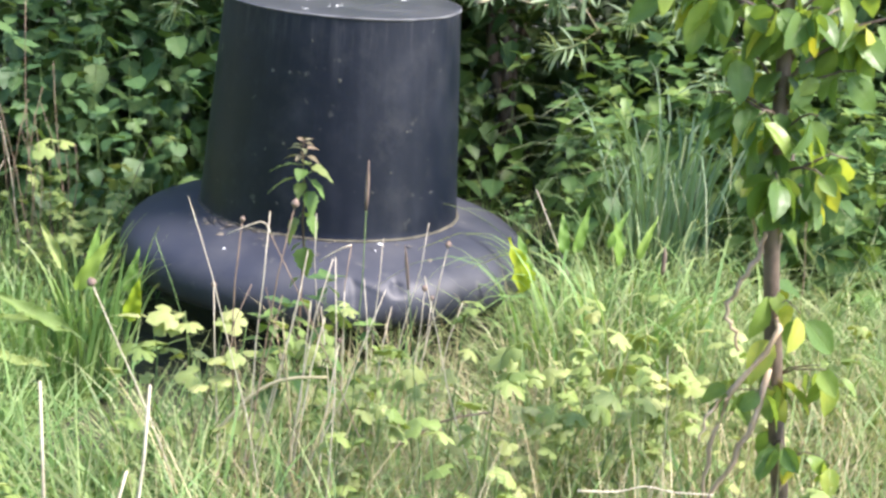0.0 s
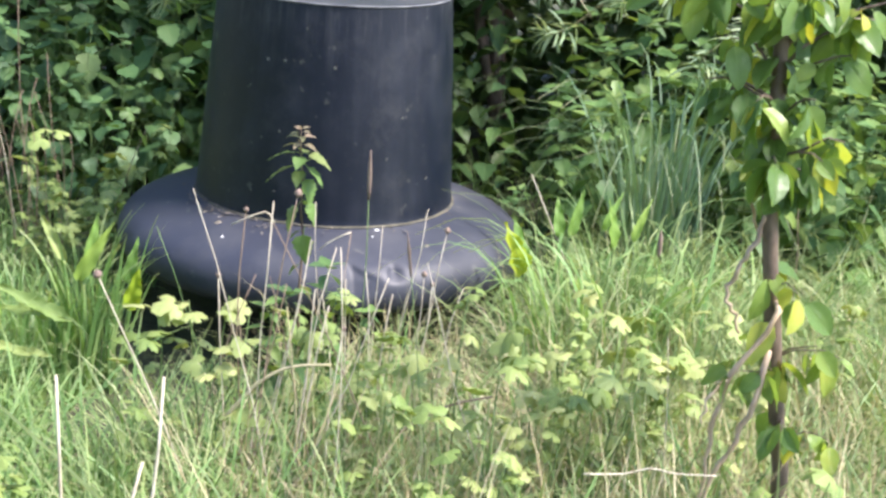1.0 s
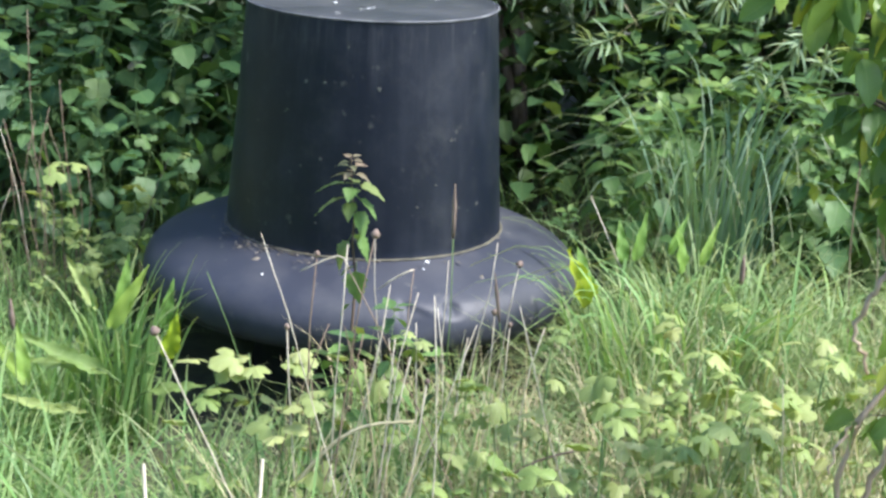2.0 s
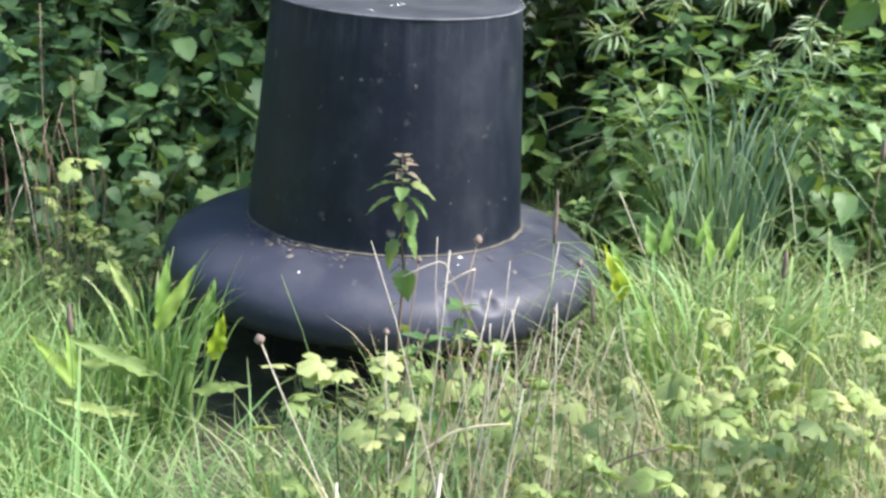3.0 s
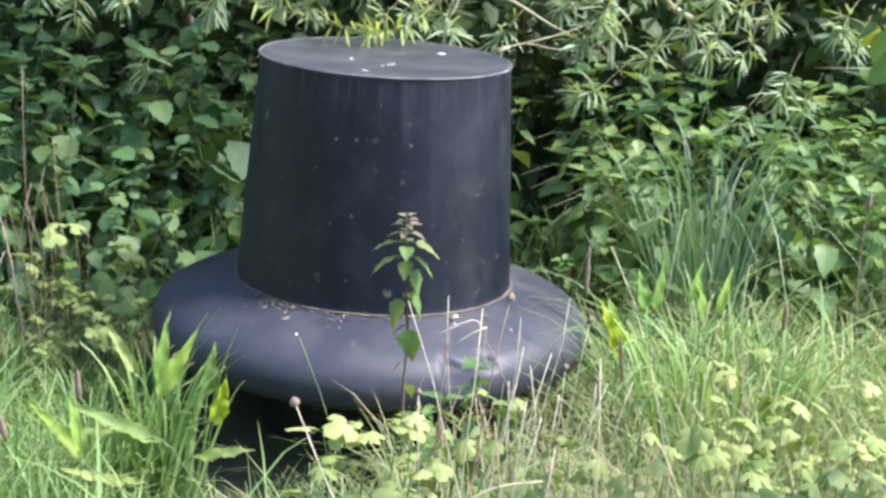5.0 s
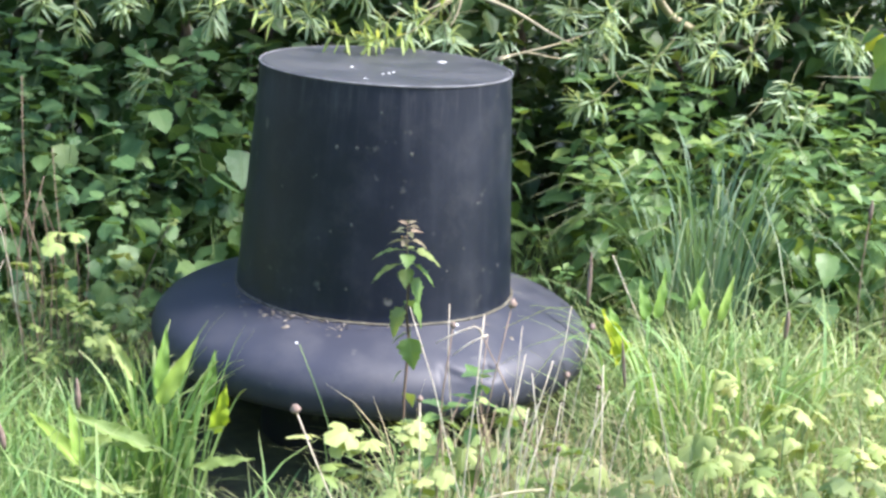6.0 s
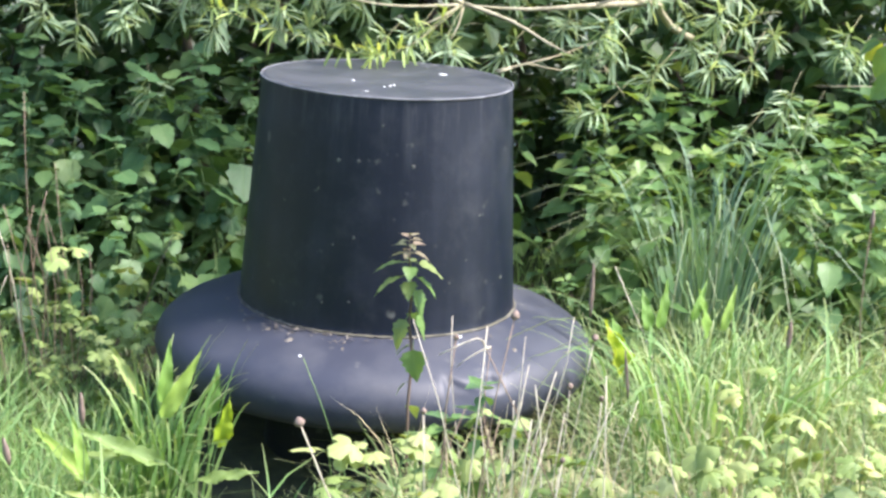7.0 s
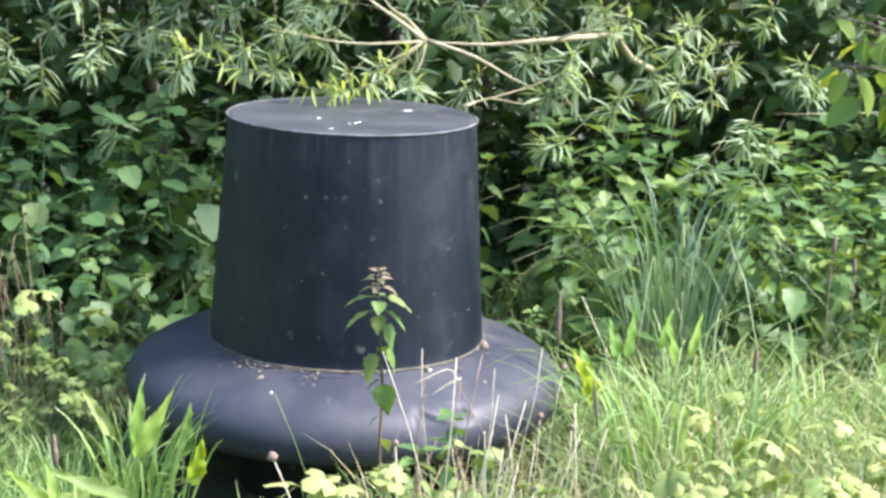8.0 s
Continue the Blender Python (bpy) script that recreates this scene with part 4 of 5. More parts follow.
S = "thin pale dry stalk standing in the grass"
H = "dry stalk with a small brown seed head"
for i, (foot, tip, r, m, hd, hl) in enumerate((
        ((0.06, -1.32, 0), (-0.162, -1.372, 0.543), 0.0021, DRY_STEM, 0.0075, 0.015),
        ((0.18, -1.38, 0), (-0.007, -1.38, 0.715), 0.0013, DRY_STEM, 0, 0),
        ((0.101, -1.30, 0), (0.151, -1.300, 0.696), 0.0016, DARK_DRY, 0.007, 0.014),
        ((0.05, -1.90, 0), (0.096, -1.945, 0.618), 0.0036, DRY_STEM, 0, 0),
        ((-0.05, -2.00, 0), (-0.020, -2.03, 0.64), 0.0036, DRY_STEM, 0, 0),
        ((0.02, -1.98, 0), (0.085, -2.0, 0.52), 0.0036, DRY_STEM, 0, 0),
        ((-0.08, -2.10, 0), (-0.11, -2.12, 0.58), 0.0036, DRY_STEM, 0, 0),
        ((0.25, -1.47, 0), (0.257, -1.51, 0.682), 0.0015, DRY_STEM, 0, 0),
        ((0.20, -0.80, 0), (0.104, -0.80, 0.548), 0.0013, DRY_STEM, 0, 0),
        ((0.22, -0.80, 0), (0.240, -0.80, 0.512), 0.0013, DRY_STEM, 0, 0),
        ((0.20, -0.82, 0), (0.327, -0.80, 0.554), 0.0013, DRY_STEM, 0, 0),
        ((0.22, -0.85, 0), (0.178, -0.80, 0.492), 0.0015, DARK_DRY, 0, 0),
        ((0.30, -0.75, 0), (0.368, -0.80, 0.510), 0.0013, DRY_STEM, 0.007, 0.013),
        ((0.27, -0.78, 0), (0.330, -0.80, 0.415), 0.0013, DRY_STEM, 0.007, 0.012),
        ((0.38, -1.00, 0), (0.42, -0.98, 0.46), 0.0015, DRY_STEM, 0, 0),
        ((0.21, -1.02, 0), (0.20, -1.0, 0.46), 0.0018, DRY_STEM, 0, 0),
        ((0.25, -1.05, 0), (0.235, -1.0, 0.49), 0.0016, DRY_STEM, 0, 0),
        ((0.30, -1.02, 0), (0.29, -1.0, 0.44), 0.0018, DRY_STEM, 0, 0),
        ((0.33, -1.0, 0), (0.36, -0.96, 0.45), 0.0014, DRY_STEM, 0.005, 0.01),
        ((0.18, -0.98, 0), (0.15, -0.95, 0.41), 0.0016, DRY_STEM, 0, 0),
        ((0.098, -1.280, 0), (0.065, -1.300, 0.660), 0.0019, DARK_DRY, 0.0048, 0.01),
        ((0.076, -1.280, 0), (0.111, -1.300, 0.683), 0.0017, DRY_STEM, 0, 0),
        ((0.039, -1.280, 0), (0.178, -1.300, 0.624), 0.0015, DRY_STEM, 0, 0),
        ((0.165, -1.280, 0), (0.221, -1.300, 0.615), 0.0016, DRY_STEM, 0, 0),
        ((0.149, -1.280, 0), (0.189, -1.300, 0.537), 0.0019, DRY_STEM, 0, 0),
        ((0.405, -1.280, 0), (0.105, -1.300, 0.660), 0.0016, DARK_DRY, 0, 0),
        ((0.244, -1.280, 0), (0.241, -1.300, 0.468), 0.0022, DRY_STEM, 0.0048, 0.01),
        ((0.058, -1.280, 0), (0.023, -1.300, 0.541), 0.0018, DRY_STEM, 0.0048, 0.01),
        ((0.090, -1.280, 0), (0.312, -1.300, 0.570), 0.0014, DRY_STEM, 0, 0),
        ((0.596, -1.280, 0), (0.375, -1.300, 0.604), 0.0014, DRY_STEM, 0, 0),
        ((0.118, -1.280, 0), (0.057, -1.300, 0.506), 0.0015, DARK_DRY, 0, 0),
        ((-0.010, -1.280, 0), (0.140, -1.300, 0.541), 0.0014, DARK_DRY, 0, 0),
        ((-0.040, -1.280, 0), (0.087, -1.300, 0.554), 0.0014, DARK_DRY, 0, 0),
        ((0.240, -1.280, 0), (0.111, -1.300, 0.552), 0.0014, DARK_DRY, 0, 0),
        ((0.016, -1.280, 0), (0.172, -1.300, 0.565), 0.0014, DRY_STEM, 0, 0),
        ((0.179, -1.280, 0), (0.214, -1.300, 0.510), 0.0020, DRY_STEM, 0, 0),
        ((0.198, -1.280, 0), (0.143, -1.300, 0.501), 0.0020, STRAW, 0, 0),
        ((0.80, -1.22, 0), (0.791, -1.224, 0.49), 0.0013, DRY_STEM, 0, 0),
        ((1.15, -0.18, 0), (1.075, -0.20, 0.60), 0.0022, DARK_DRY, 0.006, 0.05),
        ((1.17, -0.15, 0), (1.12, -0.22, 0.56), 0.0019, DARK_DRY, 0.005, 0.04),
        ((0.72, -0.22, 0.0), (0.511, -0.20, 0.495), 0.0022, DRY_STEM, 0, 0),
        ((-0.74, 0.10, 0), (-0.82, 0.11, 0.77), 0.0016, DARK_DRY, 0, 0),
        ((-0.70, 0.12, 0), (-0.755, 0.14, 0.60), 0.0016, DARK_DRY, 0, 0),
        ((-0.66, 0.10, 0), (-0.78, 0.12, 0.50), 0.0016, DARK_DRY, 0, 0),
        ((-0.60, 0.12, 0), (-0.48, 0.10, 0.44), 0.0016, DARK_DRY, 0, 0))):
    dry_stalk((foot[0], foot[1], ground_height(foot[0], foot[1])), tip, r, m, H if hd else S, hd, hl, (0.022 * math.sin(i * 2.1), 0.01 * math.cos(i * 1.3), 0), i)
rng = random.Random(19)
for i in range(16):
    x, y = rng.uniform(-0.88, -0.66), rng.uniform(0.0, 0.10)
    dry_stalk((x, y, ground_height(x, y)), (x + rng.uniform(-0.14, 0.10), y + rng.uniform(-0.05, 0.05), rng.uniform(0.30, 0.56)), rng.uniform(0.001, 0.0018), rng.choice((DARK_DRY, DARK_DRY, DRY_STEM)), "withered brown stalk in a tangle beside the weeds", 0, 0, (rng.uniform(-0.05, 0.05), 0, 0), 120 + i, "withered stalks")
for x, y, az, tip in ((-0.25, -1.5, 178, 0.74), (-0.30, -1.62, 120, 0.5), (0.62, -0.35, 200, 0.75), (-0.45, -1.3, 100, 0.6), (0.9, -0.6, 80, 0.7)):
    n = 10
    path = [(0.42 * tip * (s / n) ** 1.7, 0, tip * (0.98 * s / n - 0.30 * (s / n) ** 3)) for s in range(n + 1)]
    wide = [0.0055 * min(1, 0.5 + 2 * s / n) * max(0.05, (1 - s / n)) ** 0.5 for s in range(n + 1)]
    v = [(p[0], sd * w, p[2] + 0.25 * abs(sd) * w) for p, w in zip(path, wide) for sd in (-1, 0, 1)]
    f = [(3 * k + q, 3 * k + q + 1, 3 * k + q + 4, 3 * k + q + 3) for k in range(n) for q in (0, 1)]
    uv = [(u, k / n) for k in range(n + 1) for u in (0, 0.5, 1)]
    long = new("long_grass_blade", mesh("long_grass_blade", v, f, LUSH, uv))
    long.matrix_basis = pose(x, y, ground_height(x, y) - 0.01, 0, 0, az)
    tagged(long, "single broad pale green grass blade arching over the meadow", "grass", "long grass blades")
tip, foot, n = Vector((-0.495, -1.60, 0.575)), Vector((0.162, -1.60, 0.0)), 10
q = bend((0, 0, 0), tip - foot, (0.0, 0, 0.04), n)
wide = [0.0075 * min(1, 0.5 + 2 * k / n) * max(0.04, 1 - (k / n) ** 2) for k in range(n + 1)]
v = [(p.x + sd * w * 0.35, p.y - sd * w * 0.5, p.z + sd * w * 0.8) for p, w in zip(q, wide) for sd in (-1, 0, 1)]
f = [(3 * k + m, 3 * k + m + 1, 3 * k + m + 4, 3 * k + m + 3) for k in range(n) for m in (0, 1)]
lean = new("long_grass_blade", mesh("long_grass_blade", v, f, PALE_BLADE, [(u, k / n) for k in range(n + 1) for u in (0, 0.5, 1)]))
lean.location = foot
tagged(lean, "broad pale grass blade leaning out of the lush grass", "grass", "long grass blades")
dry_stalk((0.26, -1.25, 0), (0.268, -1.287, 0.70), 0.0014, GREEN_STEM, "green foxtail grass stalk with a long spike", 0.0035, 0.085, (0.004, 0, 0), 90)
dry_stalk((0.42, -1.25, 0), (0.345, -1.25, 0.56), 0.0014, GREEN_STEM, "green foxtail grass stalk with a long spike", 0.003, 0.08, (0.004, 0, 0), 91)
dry_stalk((0.02, -1.0, 0), (-0.163, -1.0, 0.525), 0.0014, GREEN_STEM, "thin green grass stalk leaning in front of the brim", 0, 0, (0.012, 0, 0), 95)
dry_stalk((-0.55, -0.85, 0), (-0.55, -0.86, 0.34), 0.0016, GREEN_STEM, "green plantain stalk with a brown spike", 0.006, 0.06, (0.004, 0, 0), 92)
dry_stalk((-0.62, -0.95, 0), (-0.66, -0.96, 0.30), 0.0016, GREEN_STEM, "green plantain stalk with a brown spike", 0.006, 0.05, (0.004, 0, 0), 93)
dry_stalk((0.80, -0.55, 0), (0.80, -0.58, 0.44), 0.0016, GREEN_STEM, "green plantain stalk with a dark spike", 0.006, 0.06, (0.004, 0, 0), 94)
v, f, uv = tube(bend((0, 0, 0), (-0.062, 0.0, -0.042), (0, 0, 0.004), 4), [0.0018, 0.0017, 0.0016, 0.0014, 0.001], 5)
tagged(new("snapped_stalk", mesh("snapped_stalk", v, f, DRY_STEM, uv)), "snapped end of a dry stalk in front of the brim", "stalk").location = (0.178, -0.80, 0.492)


for pts, r, m, label in (([(0.113, -1.300, 0.647), (0.097, -1.300, 0.664), (0.041, -1.300, 0.636)], 0.0016, DRY_STEM, "bent pale end of a dry stalk in front of the brim"),
                         ([(0.66, -1.62, 0.400), (0.72, -1.60, 0.398), (0.76, -1.6, 0.412), (0.80, -1.6, 0.408), (0.86, -1.6, 0.412)], 0.0017, DRY_STEM, "pale dry stick caught in the grass"),
                         ([(0.04, -1.3, 0.28), (0.093, -1.3, 0.35), (0.149, -1.3, 0.391), (0.225, -1.3, 0.405)], 0.0035, STRAW, "bent straw-coloured dead blade in the grass"),
                         ([(0.34, -1.2, 0.25), (0.42, -1.2, 0.31), (0.50, -1.18, 0.33)], 0.003, DARK_DRY, "short brown dead stick in the grass")):
    q = smooth_path([Vector(p) - Vector(pts[0]) for p in pts], 3)
    s = new("dry_stick", shaped("dry_stick", tube(q, [r * (1 - 0.4 * i / len(q)) for i in range(len(q))], 6), m))
    s.location = pts[0]
    tagged(s, label, "stick", "dry sticks")


# ---------------------------------------------------------------- plum sapling
def plum_sapling():
    tree = thing("plum_sapling", pose(1.02, -1.30, 0), "slender young plum tree with hanging glossy yellow-green leaves", "tree")
    o = Vector((1.02, -1.30, 0))
    way = [Vector(p) - o for p in ((1.02, -1.30, -0.04), (1.0, -1.3, 0.30), (0.982, -1.3, 0.39), (0.951, -1.3, 0.566), (0.935, -1.3, 0.66), (0.915, -1.3, 0.80), (0.906, -1.3, 0.98), (0.897, -1.3, 1.10), (0.90, -1.28, 1.35), (0.92, -1.27, 1.62), (0.91, -1.27, 1.90))]
    part("trunk", shaped("trunk", tube(way, [0.016, 0.0145, 0.0135, 0.0145, 0.013, 0.0138, 0.012, 0.011, 0.009, 0.007, 0.003], 12), BARK), tree, label="slim dark brown trunk")
    r2 = random.Random(8)
    ends = ((0.70, -1.30, 1.10, 1.04), (0.69, -1.26, 1.18, 1.08), (0.70, -1.30, 1.22, 1.12), (0.76, -1.30, 1.12, 1.05), (0.78, -1.38, 1.12, 1.04), (0.66, -1.28, 1.14, 1.07), (0.67, -1.22, 1.21, 1.11), (0.72, -1.24, 1.19, 1.09), (0.70, -1.22, 1.14, 1.05), (0.79, -1.32, 0.96, 0.93), (0.83, -1.34, 0.95, 0.91), (0.87, -1.36, 0.94, 0.90), (0.82, -1.33, 1.03, 0.97),
            (0.96, -1.36, 0.95, 0.88), (1.01, -1.33, 1.02, 0.93), (1.04, -1.30, 1.08, 0.98), (0.98, -1.38, 0.86, 0.82), (1.02, -1.32, 0.88, 0.82), (0.99, -1.36, 0.82, 0.78), (0.95, -1.37, 0.84, 0.79), (0.91, -1.38, 0.85, 0.81),
            (1.06, -1.35, 1.18, 1.08), (0.86, -1.42, 1.12, 1.03), (1.0, -1.18, 1.10, 1.0), (0.93, -1.42, 1.12, 1.04), (1.12, -1.30, 1.12, 1.02), (0.82, -1.20, 1.15, 1.05),
            (0.93, -1.35, 0.49, 0.46), (0.98, -1.36, 0.63, 0.61), (1.04, -1.34, 0.53, 0.50), (1.07, -1.33, 0.52, 0.50), (0.98, -1.37, 0.40, 0.38), (1.07, -1.35, 0.38, 0.35), (0.89, -1.34, 0.48, 0.45),
            (0.66, -1.25, 1.45, 1.35), (1.15, -1.2, 1.5, 1.38), (0.95, -1.45, 1.5, 1.4), (0.85, -1.1, 1.55, 1.42), (0.92, -1.27, 1.95, 1.85))
    for x, y, z, z0 in ends:
        k = next(i for i in range(len(way) - 1) if way[i + 1].z >= z0)
        a = way[k].lerp(way[k + 1], (z0 - way[k].z) / (way[k + 1].z - way[k].z))
        b = Vector((x, y, z)) - o
        pts = bend(a, b, (0, 0, 0.02), 4, r2, 0.004)
        twig = part("twig", shaped("twig", tube(pts, [k * (1.0 if z > 0.7 else 0.55) for k in (0.0036, 0.003, 0.0024, 0.0018, 0.0011)], 5), BARK), tree)
        for q in range(6 if x < 0.8 else r2.randint(7, 10) if z > 0.7 else 4):
            s = r2.uniform(0.35, 1.0)
            i = min(3, int(s * 4))
            p = pts[i].lerp(pts[i + 1], s * 4 - i)
            part("leaf", r2.choice(PLUM_LEAVES), twig, leaf_pose(p, r2.uniform(0, 360), r2.uniform(-85, -25), r2.uniform(-45, 45), r2.uniform(0.6, 1.1)))
    for i in range(84):
        z = r2.choice((r2.uniform(0.78, 1.3), r2.uniform(0.80, 1.15), r2.uniform(0.36, 0.66)))
        k = next(j for j in range(len(way) - 1) if way[j + 1].z >= z)
        a = way[k].lerp(way[k + 1], (z - way[k].z) / (way[k + 1].z - way[k].z))
        part("leaf", r2.choice(PLUM_LEAVES), tree, leaf_pose(a, r2.uniform(0, 360), r2.uniform(-70, -10), r2.uniform(-30, 30), r2.uniform(0.55, 1.1)))
    for pts, r in (([(0.952, -1.3, 0.604), (0.948, -1.33, 0.577), (0.889, -1.34, 0.471), (0.874, -1.34, 0.379), (0.869, -1.34, 0.254), (0.86, -1.34, 0.08)], 0.0055),
                   ([(0.92, -1.3, 0.76), (0.897, -1.33, 0.693), (0.884, -1.33, 0.655), (0.867, -1.33, 0.614), (0.885, -1.33, 0.577), (0.898, -1.33, 0.549)], 0.005),
                   ([(0.925, -1.3, 0.70), (0.893, -1.31, 0.75), (0.89, -1.32, 0.80)], 0.004),
                   ([(0.95, -1.32, 0.52), (0.936, -1.36, 0.454), (0.91, -1.36, 0.372), (0.875, -1.36, 0.274), (0.85, -1.36, 0.12)], 0.0055),
                   ([(0.889, -1.34, 0.471), (0.86, -1.36, 0.45), (0.848, -1.37, 0.40)], 0.0035)):
        q = [p + Vector((r2.uniform(-1, 1), r2.uniform(-1, 1), r2.uniform(-1, 1))) * 0.004 for p in smooth_path([Vector(p) - o for p in pts], 4)]
        part("dead_branch", shaped("dead_branch", tube(q, [r * (1 - 0.5 * i / len(q)) * r2.uniform(0.8, 1.25) for i in range(len(q))], 7), PINK_TWIG), tree, label="bare pinkish dead branch")
    return tree


plum_sapling()


# ---------------------------------------------------------------- willow over the hat
WILLOW_LEAF = [leaf_shape("narrow", 0.066, 0.0085, 4, 0.25, dr, 0, petiole=0.05, seed=k) for k, dr in enumerate((0.05, 0.25, 0.45))]


def willow_leaves(pts, n, r2, size=1.0, span=0.5):
    """Narrow leaves along a twig, thick at its tip, pointing forward and outward."""
    out = []
    for i in range(n):
        s = 1 - span * r2.random() ** 1.6
        k = min(len(pts) - 2, int(s * (len(pts) - 1)))
        p = pts[k].lerp(pts[k + 1], min(1, s * (len(pts) - 1) - k))
        d = (pts[k + 1] - pts[k]).normalized()
        out_dir = Vector((r2.gauss(0, 1), r2.gauss(0, 1), r2.gauss(0, 1)))
        out_dir = (out_dir - d * out_dir.dot(d)).normalized()
        way = (d * r2.uniform(-0.1, 1.0) + out_dir * r2.uniform(0.6, 1.0)).normalized()
        m = Matrix.Translation(p) @ way.to_track_quat("Y", "Z").to_matrix().to_4x4() @ Matrix.Rotation(r2.uniform(-0.8, 0.8), 4, "Y") @ Matrix.Scale(size * r2.uniform(0.65, 1.15), 4)
        out.append(moved(r2.choice(WILLOW_LEAF), m))
    return joined(out)


